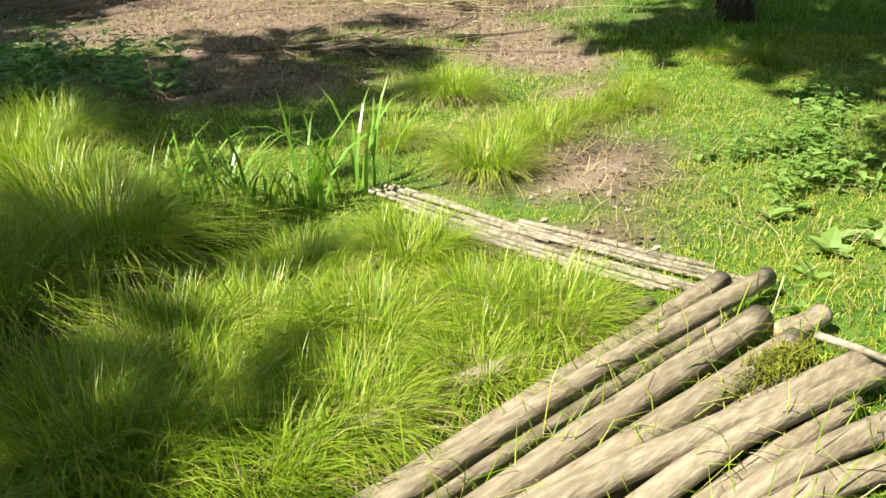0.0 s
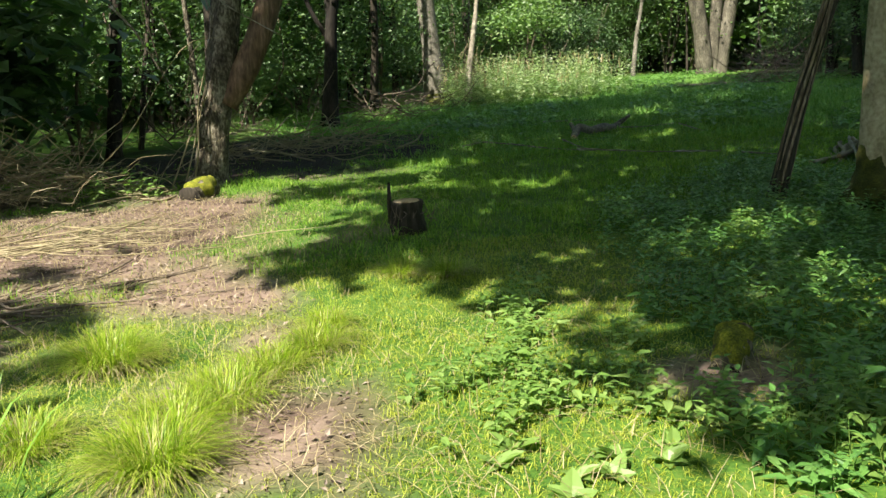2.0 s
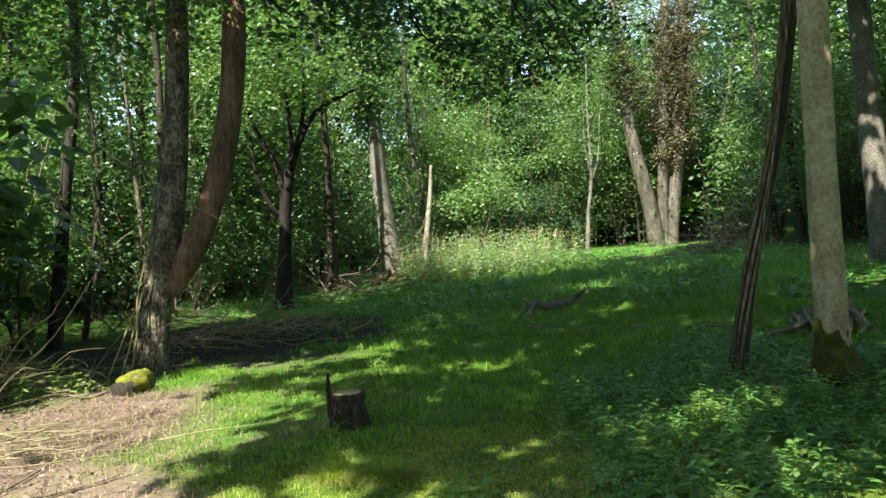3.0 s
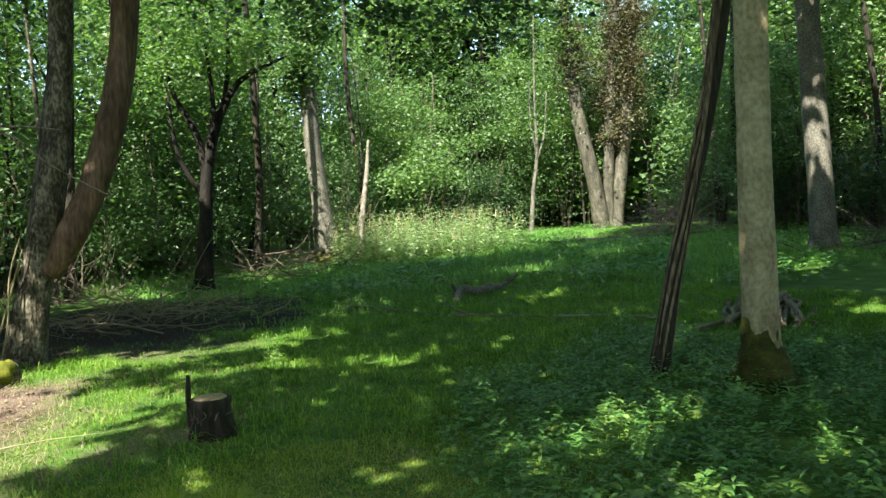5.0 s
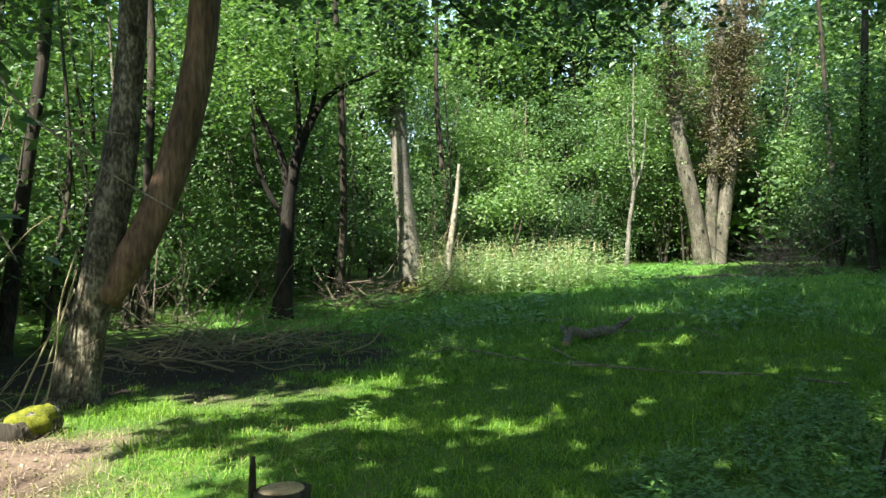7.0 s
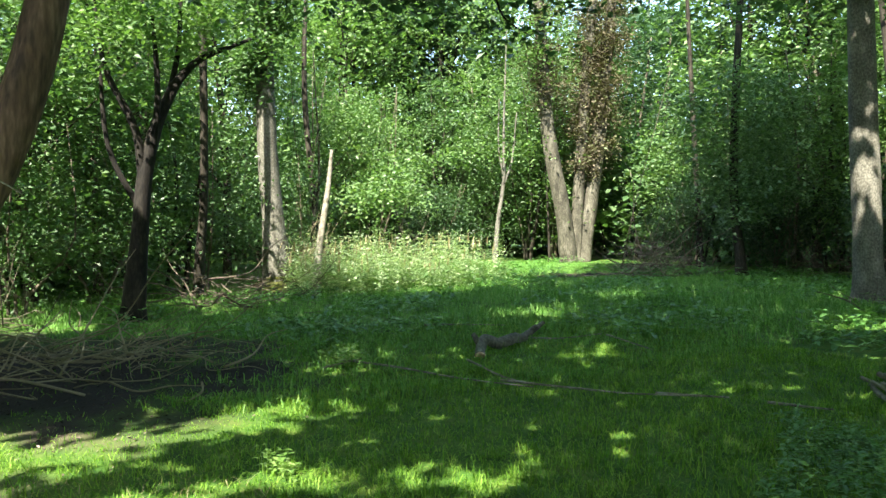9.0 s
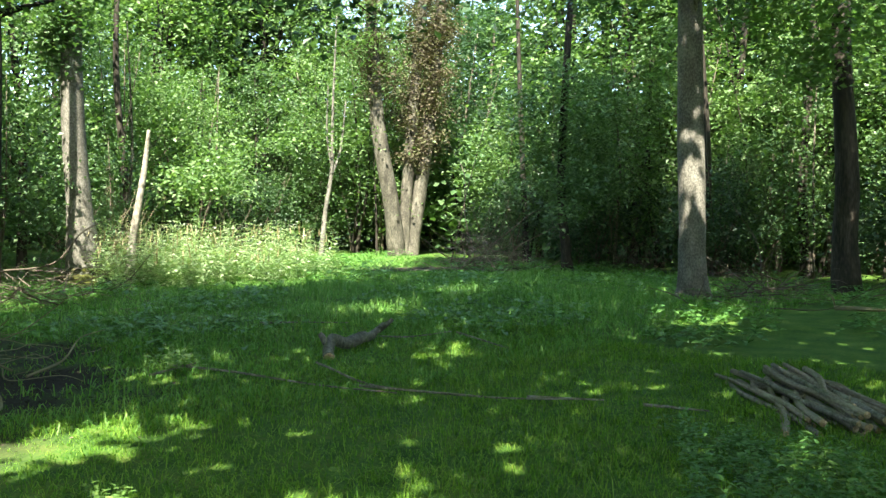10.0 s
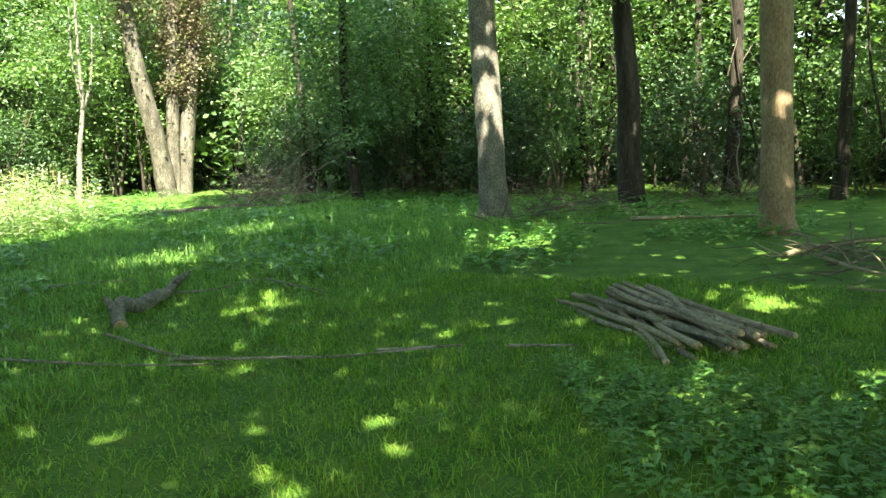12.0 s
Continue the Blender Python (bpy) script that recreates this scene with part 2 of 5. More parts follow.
def joined(chunks):
    vs, fs, es, n = [], [], [], 0
    for ch in chunks:
        v, f = ch[0], ch[1]
        vs.append(v)
        fs.append(np.asarray(f) + n)
        es.append(ch[2] if len(ch) > 2 else np.zeros(len(f), int))
        n += len(v)
    return np.vstack(vs), np.vstack(fs), np.concatenate(es)


def tube_mesh(name, points, radii, mat, end_mat=None, **kw):
    v, f, e = tube_arrays(points, radii, **kw)
    return array_mesh(name, v, f, [mat, end_mat or mat], e, True)


# ---- ground ----


def base_height(x, y):
    d = 0.5 * np.asarray(x) + 0.85 * np.asarray(y) - 15.0
    return 0.022 * np.where(d > 0, np.minimum(d, 45.0), 0.0) * np.clip(d / 4, 0, 1) - 0.03


def ground_z(x, y):
    x, y = np.asarray(x, float), np.asarray(y, float)
    return base_height(x, y) + 0.025 * np.sin(x * 1.3 + 0.7 * np.sin(y * 0.9)) * np.sin(y * 1.1 + 0.5) + 0.012 * np.sin(x * 3.7 + y * 2.9)


def on_ground(x, y, up=0.0):
    return Vector((x, y, float(ground_z(x, y)) + up))


def wobble(x, y):
    return 0.16 * np.sin(2.3 * x + 1.1 * np.sin(1.7 * y)) + 0.12 * np.sin(3.9 * y + 2.1 * np.sin(1.3 * x)) + 0.07 * np.sin(9 * x + 7 * y)


# bare soil: centre, half lengths, turn in degrees
SOIL = [(-1.7, 9.9, 3.4, 3.2, -15), (3.0, 17.2, 3.6, 3.6, 20), (0.72, 4.35, 0.62, 0.58, 20), (2.88, 3.72, 0.34, 0.3, 0), (1.02, 5.5, 0.25, 0.3, 0), (-1.6, 6.2, 1.5, 0.6, 10), (-4.5, 14.0, 4.5, 2.6, 0), (0.6, 3.25, 0.3, 0.2, 0),
        (22.5, 25.5, 3.5, 1.0, -40), (0.75, 7.1, 0.6, 0.8, 0), (1.15, 11.2, 1.05, 1.6, 0)]


def soil_amount(x, y):
    best = np.full(np.shape(x), -9.0)
    for cx, cy, rx, ry, turn in SOIL:
        c, s = math.cos(radians(turn)), math.sin(radians(turn))
        u, v = (x - cx) * c + (y - cy) * s, -(x - cx) * s + (y - cy) * c
        best = np.maximum(best, 1.0 - np.sqrt((u / rx) ** 2 + (v / ry) ** 2))
    return np.clip(0.5 + 1.7 * best + 1.5 * wobble(x, y) + 0.35 * np.sin(11 * x + 3 * np.sin(5 * y)) * np.sin(13 * y + 2 * np.sin(6 * x)), 0, 1)


def soil_shade_amount(x, y):
    """How far the soil under the trees, beyond the pale trodden soil, carries their shade as colour."""
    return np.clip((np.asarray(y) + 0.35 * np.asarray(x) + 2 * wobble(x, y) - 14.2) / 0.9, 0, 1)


def drift(x, y, size, seed=0):
    """Smooth patches from 0 to 1 of about the given size in metres."""
    g = np.random.default_rng(900 + seed).random((64, 64))
    u, v = np.asarray(x, float) / size, np.asarray(y, float) / size
    i, j = np.floor(u).astype(int), np.floor(v).astype(int)
    a, b = u - i, v - j
    a, b = a * a * (3 - 2 * a), b * b * (3 - 2 * b)
    return (g[i % 64, j % 64] * (1 - a) + g[(i + 1) % 64, j % 64] * a) * (1 - b) + (g[i % 64, (j + 1) % 64] * (1 - a) + g[(i + 1) % 64, (j + 1) % 64] * a) * b


def make_ground():
    gx = np.concatenate([[-600, -250, -110, -55, -30, -18], np.arange(-12, 36.01, 0.3), [42, 52, 75, 130, 260, 600]])
    gy = np.concatenate([[-600, -250, -110, -50, -25, -12], np.arange(-6, 44.01, 0.3), [50, 60, 85, 140, 270, 600]])
    X, Y = np.meshgrid(gx, gy, indexing="ij")
    Z = ground_z(X, Y) + 0.02 * soil_amount(X, Y) * np.sin(X * 9 + Y * 3) * np.sin(Y * 8)
    v = np.stack([X, Y, Z], -1).reshape(-1, 3)
    nx, ny = X.shape
    i, j = np.meshgrid(np.arange(nx - 1), np.arange(ny - 1), indexing="ij")
    f = np.stack([i * ny + j, (i + 1) * ny + j, (i + 1) * ny + j + 1, i * ny + j + 1], -1).reshape(-1, 4)
    m = material("earth and moss", [(0.025, 0.075, 0.008), (0.05, 0.12, 0.012), (0.1, 0.15, 0.024)], 2.5, 30, 0.95, 0.8)
    nt = m.node_tree
    n, l = nt.nodes, nt.links
    at = n.new("ShaderNodeAttribute")
    at.attribute_name = "soil"
    b = n.new("ShaderNodeTexNoise")
    b.inputs["Scale"].default_value, b.inputs["Detail"].default_value = 14, 6
    ramp = n.new("ShaderNodeValToRGB")
    for k, (p, c) in enumerate([(0.36, (0.028, 0.017, 0.012, 1)), (0.5, (0.16, 0.114, 0.09, 1)), (0.64, (0.32, 0.25, 0.205, 1))]):
        e = ramp.color_ramp.elements[k] if k < 2 else ramp.color_ramp.elements.new(p)
        e.position, e.color = p, c
    l.new(b.outputs["Fac"], ramp.inputs[0])
    mx = n.new("ShaderNodeMix")
    mx.data_type = "RGBA"
    green = [q for q in n if q.type == "VALTORGB" and q != ramp][0]
    # near-black mixed into the soil colour, as the shade under the trees
    shade_at = n.new("ShaderNodeAttribute")
    shade_at.attribute_name = "soil_shade"
    shaded_soil = n.new("ShaderNodeMix")
    shaded_soil.data_type = "RGBA"
    shaded_soil.inputs[7].default_value = (0.016, 0.011, 0.008, 1)
    l.new(shade_at.outputs["Fac"], shaded_soil.inputs[0])
    l.new(ramp.outputs[0], shaded_soil.inputs[6])
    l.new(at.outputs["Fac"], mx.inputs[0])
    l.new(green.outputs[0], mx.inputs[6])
    l.new(shaded_soil.outputs[2], mx.inputs[7])
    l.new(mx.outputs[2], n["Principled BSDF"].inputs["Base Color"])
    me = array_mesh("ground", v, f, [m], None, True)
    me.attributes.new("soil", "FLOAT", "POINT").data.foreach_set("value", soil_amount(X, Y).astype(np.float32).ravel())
    me.attributes.new("soil_shade", "FLOAT", "POINT").data.foreach_set("value", soil_shade_amount(X, Y).astype(np.float32).ravel())
    tagged(new("ground", me), "mossy woodland floor with bare brown soil patches", "ground", kind="structure")


make_ground()

# ---- where the sun reaches the ground ----
LIT_POLY = [(-0.52, 1.0), (-0.84, 2.0), (-1.04, 2.6), (-1.05, 3.1), (-1.5, 3.6), (-1.8, 4.3), (-0.9, 4.5), (-0.45, 4.9), (-0.5, 6.5), (-3.5, 7), (-4, 11.5), (-2, 12.5), (1.6, 13), (1.7, 11.3), (2.0, 10.3), (1.6, 9.5), (1.5, 8.3), (1.3, 7.5),
            (1.47, 6.3), (1.86, 6.5), (2.45, 6.95), (2.65, 6.4), (2.6, 5.5), (2.9, 5.2), (2.85, 4.8), (2.45, 4.5), (2.5, 3.95), (2.45, 3.55), (2.4, 3.2), (2.6, 2.9), (2.4, 2.5), (3, 1), (3, -1), (0, -1)]
LIT_SPOTS = [(2.85, 2.8, 0.25, 0.22), (4.0, 4.25, 0.42, 0.3), (1.9, 8.9, 0.5, 0.55), (2.5, 10.3, 0.7, 0.55), (1.9, 11.6, 0.6, 0.8), (2.9, 12.5, 0.9, 0.4), (-2.15, 4.3, 1.0, 0.75), (2.45, 14.05, 0.35, 0.3), (5.95, 4.25, 0.35, 0.25), (6.6, 4.7, 0.4, 0.3), (2.0, 9.9, 0.5, 0.5), (2.3, 10.7, 0.6, 0.4), (3.4, 13.1, 1.5, 0.35), (5.0, 13.1, 0.8, 0.4), (4.1, 11.1, 0.6, 0.35), (2.6, 9.7, 0.6, 0.35), (7.2, 15.8, 0.55, 0.55), (5.35, 10.5, 0.35, 0.25),
             (4.5, 4.75, 0.4, 0.25), (3.1, 3.9, 0.14, 0.14), (5.15, 6.15, 0.4, 0.4), (6.0, 6.4, 0.3, 0.3), (12.0, 8.9, 0.5, 0.25), (15.9, 13.4, 0.7, 0.5), (7.8, 8.4, 0.28, 0.2), (15.2, 26.4, 3.6, 2.4), (22.5, 28.4, 1.2, 0.7), (21.3, 16.45, 0.9, 0.6),
             (13.2, 29.2, 2, 1.5), (13.0, 18.5, 0.8, 0.6), (10.5, 14.0, 0.4, 0.3), (16.5, 19.5, 1.0, 0.7)]


DARK_SPOTS = [(-1.2, 6.0, 0.8, 0.4), (-0.6, 6.65, 0.6, 0.32), (-1.8, 7.4, 1.0, 0.4), (-1.1, 3.0, 0.4, 0.35), (-0.9, 7.1, 0.9, 0.35), (-0.2, 8.5, 0.7, 0.22), (-2.0, 8.2, 0.8, 0.3), (0.9, 9.0, 0.5, 0.25), (-1.5, 10.6, 0.9, 0.25)]


def is_lit(x, y):
    inside = False
    j = len(LIT_POLY) - 1
    for i in range(len(LIT_POLY)):
        (xi, yi), (xj, yj) = LIT_POLY[i], LIT_POLY[j]
        if (yi > y) != (yj > y) and x < (xj - xi) * (y - yi) / (yj - yi) + xi:
            inside = not inside
        j = i
    if any(((x - a) / c) ** 2 + ((y - b) / d) ** 2 < 1 for a, b, c, d in DARK_SPOTS):
        return False
    # the shade that keeps the foot of the ash tree dark
    across, along = -0.57 * x + 0.82 * y - 16.25, 0.82 * x + 0.57 * y - 24.9
    if abs(across) < 0.5 and -0.5 < along < 3.2:
        return False
    return inside or any(((x - a) / c) ** 2 + ((y - b) / d) ** 2 < 1 for a, b, c, d in LIT_SPOTS)


def shades_lit(x, y, height, radius):
    """Whether a tree's shadow would cover a sunlit place of the clearing."""
    reach = height / TO_SUN.z
    for k in np.linspace(0.05, 1, 14):
        for o in (-0.7 * radius, 0, 0.7 * radius):
            px, py = x - TO_SUN.x * reach * k - TO_SUN.y * o, y - TO_SUN.y * reach * k + TO_SUN.x * o
            if is_lit(px, py) and (py < 22 or ((px - 14.4) / 3) ** 2 + ((py - 26.2) / 2) ** 2 < 1):
                return True
    return False


# ---- trees ----


def crown_points(n, rx, ry, rz, cz, clumps, rng, hollow=0.5):
    """Leaf places gathered in uneven clumps over an ellipsoid."""
    c = unit(rng.normal(size=(clumps, 3))) * rng.uniform(hollow, 1, (clumps, 1)) * np.array([rx, ry, rz]) + np.array([0, 0, cz])
    size = rng.uniform(0.3, 0.8, clumps) * min(rx, rz) * 0.4
    k = rng.choice(clumps, n, p=size ** 2 / (size ** 2).sum())
    o = rng.normal(size=(n, 3)) * size[k][:, None]
    # drooping, layered sprays
    o[:, 2] = o[:, 2] * 0.24 - 0.3 * (o[:, 0] ** 2 + o[:, 1] ** 2) / size[k]
    p = c[k] + o
    return p, c


def forest_tree(seed, height, radius, leaves, low, leaf_mat, bark, trunk_r, stem_count=1, leaf=(0.13, 0.26)):
    """A woodland tree with a trunk, limbs and a loose crown of leaf clumps."""
    rng = np.random.default_rng(seed)
    tree = thing("woodland_tree", (0, 0, 0), "leafy green woodland tree with a slender trunk", "tree", "trees of the wood")
    for s in range(stem_count):
        bend = rng.normal(0, 0.5, (2, 2))
        off = rng.normal(0, 0.25, 2) * (stem_count > 1)
        pts = [(off[0], off[1], -0.15), (off[0] * 1.2, off[1] * 1.2, 0.5), (bend[0, 0] * 0.4 + off[0] * 3, bend[0, 1] * 0.4 + off[1] * 3, height * 0.35), (bend[1, 0] + off[0] * 5, bend[1, 1] + off[1] * 5, height * 0.9)]
        trunk = part("trunk", tube_mesh("trunk", pts, [trunk_r * 1.6, trunk_r, trunk_r * 0.75, trunk_r * 0.15], bark, sides=7, steps=3, rng=rng), tree)
    p, c = crown_points(leaves, radius, radius, (height - low) / 2, (height + low) / 2, int(30 + leaves / 110), rng)
    p = p[p[:, 2] > 0.15]
    v, f = leaf_arrays(p, rng.uniform(*leaf, len(p)), 0.62, flat=0.5, rng=rng)
    part("crown", array_mesh("crown", v, f, [leaf_mat]), tree)
    for q in c[rng.permutation(len(c))[:8]]:
        start = np.array([0, 0, max(0.6, q[2] * 0.55)])
        part("limb", tube_mesh("limb", [start, (start + q) / 2 + rng.normal(0, 0.15, 3), q], [trunk_r * 0.32, trunk_r * 0.2, 0.008], bark, sides=4, steps=2, rng=rng), trunk)
    return tree


EDGE = [(-3.2, 18.0), (-1.2, 20.0), (1.5, 22.0), (6, 23.5), (10.5, 27.5), (16, 34), (24, 36), (28, 30), (27, 24), (26, 18), (26.5, 11), (24, 4), (20, -4)]


def along_edge(t):
    p = np.array(EDGE, float)
    seg = np.linalg.norm(np.diff(p, axis=0), axis=1)
    s = t * seg.sum()
    i = min(int(np.searchsorted(np.cumsum(seg), s)), len(seg) - 1)
    s -= seg[:i].sum()
    d = (p[i + 1] - p[i]) / seg[i]
    return p[i] + d * s, np.array([-d[1], d[0]])


# nothing grows before these trunks
KEEP_CLEAR = [(26.6, 30.6, 3.4), (27.5, 32.6, 2.6), (22.7, 32.0, 2.4), (23.3, 33.4, 1.8), (10.8, 26.4, 2.2), (11.4, 27.6, 1.8), (12.3, 26.4, 1.8), (5.8, 21.4, 2.4), (6.0, 22.6, 1.6), (24.9, 22.4, 1.2), (1.9, 14.2, 3.0), (20, 15.3, 3.0), (23.4, 13.2, 2.4)]


def plant_forest():
    rng = np.random.default_rng(11)
    kinds = [
        (1, 12, 2.7, 5200, 1.0, M_LEAF, M_BARK, 0.14, 1, (0.12, 0.25)), (2, 15, 3.2, 5600, 2.2, M_LEAF2, M_BARKDARK, 0.17, 1, (0.13, 0.27)), (3, 10, 2.6, 5600, 0.6, M_LEAF, M_BARKDARK, 0.1, 2, (0.11, 0.23)),
        (4, 17, 3.6, 5000, 2.5, M_LEAF3, M_BARK, 0.2, 1, (0.18, 0.34)), (5, 7, 2.3, 6500, 0.6, M_LEAF2, M_STICK, 0.05, 3, (0.09, 0.18)), (6, 5, 2.1, 6000, 0.3, M_LEAF, M_STICK, 0.04, 3, (0.08, 0.17)),
        (7, 4, 2.0, 5500, 0.1, M_LEAF3, M_STICK, 0.04, 3, (0.08, 0.17)), (8, 18, 4.2, 2600, 0.5, M_LEAF3, M_BARKDARK, 0.22, 1, (0.45, 0.9)),
        (9, 4.5, 2.8, 1900, 0.0, M_LEAF3, M_STICK, 0.05, 3, (0.3, 0.6)), (10, 6.5, 2.6, 2000, 0.3, M_LEAF, M_BARKDARK, 0.07, 2, (0.3, 0.55))]
    made = [forest_tree(*k) for k in kinds]
    used = set()

    def put(i, x, y, s=1.0):
        if any(math.hypot(x - a, y - b) < c for a, b, c in KEEP_CLEAR):
            return
        if x < 9 and i in (3, 6):
            i = {3: 1, 6: 5}[i]
        if shades_lit(x, y, kinds[i][1] * s, kinds[i][2] * s):
            return
        z = float(ground_z(x, y))
        m = pose(x, y, z, 0, 0, rng.uniform(0, 360)) @ Matrix.Diagonal((s, s, s * rng.uniform(0.9, 1.15), 1))
        if i in used:
            copy_thing(made[i], m)
        else:
            made[i].matrix_basis = m
            used.add(i)

    for count, depth, pick in [(20, 1.6, (4, 5, 6, 5)), (22, 4.0, (0, 2, 4, 1)), (18, 8.0, (0, 1, 3, 1)), (14, 13.0, (1, 3, 3)), (20, 21.0, (7, 7, 3)), (22, 30.0, (7,)), (16, 6.0, (5, 6, 9)), (22, 10.5, (8, 9)), (22, 16.0, (8, 9)), (24, 24.0, (8, 9))]:
        for k in range(count):
            p, out = along_edge((k + rng.uniform(0.15, 0.85)) / count)
            q = p + out * (depth + rng.uniform(-1.2, 1.2))
            # a gap in the wood lets the sky in
            gap = abs(math.degrees(math.atan2(q[0] - 2.0, q[1] - 6.0)) - 35.7)
            i, size = int(rng.choice(pick)), rng.uniform(0.85, 1.2)
            if gap < 2.8:
                size = min(size, (0.215 * math.hypot(q[0] - 2, q[1] - 6) + 1.2) / kinds[i][1])
            put(i, q[0], q[1], size)
    # the wood closes behind the birch, lower where the sky shows
    for away in (41.0, 43.5, 47.0, 53.0):
        for az in np.arange(24.5, 41, 2.6):
            a, d = radians(az + rng.uniform(-1, 1)), away + rng.uniform(-1.2, 1.2)
            i = int(rng.choice((2, 4, 5))) if away < 42 else int(rng.choice((0, 1, 2, 8))) if away < 45 else int(rng.choice((1, 1, 7)))
            top = 0.228 if 33.5 < math.degrees(a) < 37.5 else 0.38
            put(i, 2 + math.sin(a) * d, 4 + math.cos(a) * d, min(rng.uniform(0.85, 1.15), (top * d + 1) / kinds[i][1]))
    for i, x, y in [(2, 29.5, 21.5), (0, 31.0, 23.5), (1, 30.0, 19.0), (4, 28.6, 20.0), (8, 31.0, 20.5), (5, 28.8, 24.8), (7, 36.0, 22.0), (7, 35.0, 27.0), (8, 30.5, 26.0), (0, 31.5, 28.5), (2, 30.0, 16.0), (7, 38.0, 17.0)]:
        put(i, x, y, 1.0)
    # a last far row closes the horizon
    for k in range(44):
        a, d = radians(-12 + k * 2.7), rng.uniform(57, 62)
        put(9 if k % 2 else 8, 2 + math.sin(a) * d, 4 + math.cos(a) * d, rng.uniform(1.5, 1.9))
    for i, x, y in [(1, 34.0, 12.5), (0, 32.0, 9.5), (1, 31.0, 6.0), (7, 41.0, 11.0), (7, 40.0, 5.0), (1, 36.0, 8.0), (3, 37.0, 2.0), (0, 29.0, 3.0), (7, 38.0, -3.0), (1, 30.0, -2.0), (8, 33.0, 7.5), (8, 33.0, 11.0), (8, 32.0, 2.0)]:
        put(i, x, y, 1.0)
    # unseen bushes, added to close the clearing behind the walker and block low skylight
    for k in range(26):
        a, d = radians(172 + k * 7.2), rng.uniform(12.0, 15.0)
        put(8 + k % 2, d * math.sin(a), 5 + d * math.cos(a), rng.uniform(0.9, 1.3))
    for x, y in [(-24, -2), (-20, -12), (-9, -20), (5, -14), (13, -9), (-27, 6), (18, -10), (10, -16), (-2, -22), (22, -14), (-16, -18), (0, -16)]:
        put(int(rng.choice((1, 3))), x, y, 1.1)


plant_forest()


def solo_tree(name, label, base, stems, bark, flare=1.5, moss=False, sides=26, flute=0.05, barks=None):
    """A tree that stands free: each stem is a list of (offset, radius) from the base."""
    x, y = base
    tree = thing(name, on_ground(x, y), label, "tree")
    for i, stem in enumerate(stems):
        pts = [s[:3] for s in stem]
        rad = [s[3] for s in stem]
        if i == 0:
            pts = [(pts[0][0], pts[0][1], -0.25), pts[0], *[tuple(np.array(pts[0]) * (1 - k) + np.array(pts[1]) * k) for k in (0.12, 0.3)], *pts[1:]]
            rad = [rad[0] * flare * 1.25, rad[0] * flare, rad[0] * (1 + (flare - 1) * 0.4), rad[0] * 1.04, *rad[1:]]
        piece = part("trunk" if i == 0 else "stem", tube_mesh("trunk", pts, rad, (barks or {}).get(i, bark), sides=sides, steps=8, knobs=0.04, flute=flute), tree if i == 0 else trunk)
        trunk = piece if i == 0 else trunk
    if moss:
        r = stems[0][0][3]
        part("moss", tube_mesh("moss", [(0, 0, -0.1), (0, 0, 0.1), (0.0, 0, 0.32), (0, 0, 0.6)], [r * flare * 1.38, r * flare * 1.18, r * 1.26, r * 0.92], M_MOSS, sides=22, steps=6, knobs=0.07), trunk, "green moss round the foot")
    return tree


solo_tree("forked_tree", "old forked tree with rough bark and a flared foot", (1.85, 13.9),
          [[(-0.12, 0, 0, 0.24), (0.02, 0, 0.8, 0.21), (0.2, 0, 1.55, 0.19), (0.52, 0.1, 3.2, 0.165), (0.72, 0.1, 5.5, 0.15), (0.85, 0, 9, 0.1)],
           [(0.22, -0.02, 1.2, 0.19), (0.62, -0.1, 1.8, 0.19), (1.05, -0.1, 2.8, 0.19), (1.4, -0.1, 4.2, 0.18), (1.55, -0.1, 6, 0.15), (1.6, -0.1, 9, 0.08)],
           [(0.1, 0.2, 1.3, 0.15), (0.35, 0.45, 2.6, 0.14), (0.62, 0.6, 4.2, 0.12), (0.8, 0.8, 7, 0.07)]], M_BARK, 1.5, barks={1: M_BARKRED})
solo_tree("ash_tree", "grey tree with a sunlit trunk and mossy foot", (11.2, 27.6), [[(0, 0, 0, 0.38), (-0.17, 0, 2, 0.31), (-0.32, 0, 5, 0.26), (-0.3, 0, 12, 0.17)]], M_BARKGREY, 1.6, True)
solo_tree("beech_tree", "tall grey smooth-barked tree with a dark foot", (19.6, 15.3), [[(0, 0, 0, 0.31), (-0.05, 0, 2, 0.29), (-0.15, 0.05, 5, 0.27), (-0.3, 0.1, 12, 0.2)]], M_BARKGREY, 1.5)
solo_tree("slim_tree", "slim pale smooth tree with moss round its foot", (7.05, 6.5), [[(0, 0, 0, 0.145), (0.03, 0, 2, 0.135), (0.1, 0, 5, 0.12), (0.15, 0, 11, 0.08)]], M_BARKPALE, 1.5, True)
solo_tree("pale_tree", "pale smooth young tree with moss round its foot", (5.29, 3.8), [[(0, 0, 0, 0.17), (0.02, 0, 2, 0.155), (0, 0, 5, 0.14), (0, 0, 11, 0.08)]], M_BARKPALE, 1.5, True)
LEAN = [(0, 0, -0.1, 0.1), (0, 0, 0.02, 0.085), (0.22, -0.12, 1.2, 0.06), (0.55, -0.29, 2.6, 0.062), (0.78, -0.41, 4.2, 0.065), (1.05, -0.55, 7, 0.05)]
lean_tree = solo_tree("leaning_tree", "leaning dead trunk wrapped in ropy strands of old creeper", (6.82, 7.5), [LEAN[1:]], M_BARKDARK, 1.2)
M_STRAND = material("ropy creeper bark", [(0.025, 0.019, 0.012), (0.11, 0.082, 0.052), (0.3, 0.235, 0.155)], 4, 40, 0.9, 0.8, stretch=(1, 1, 0.12))
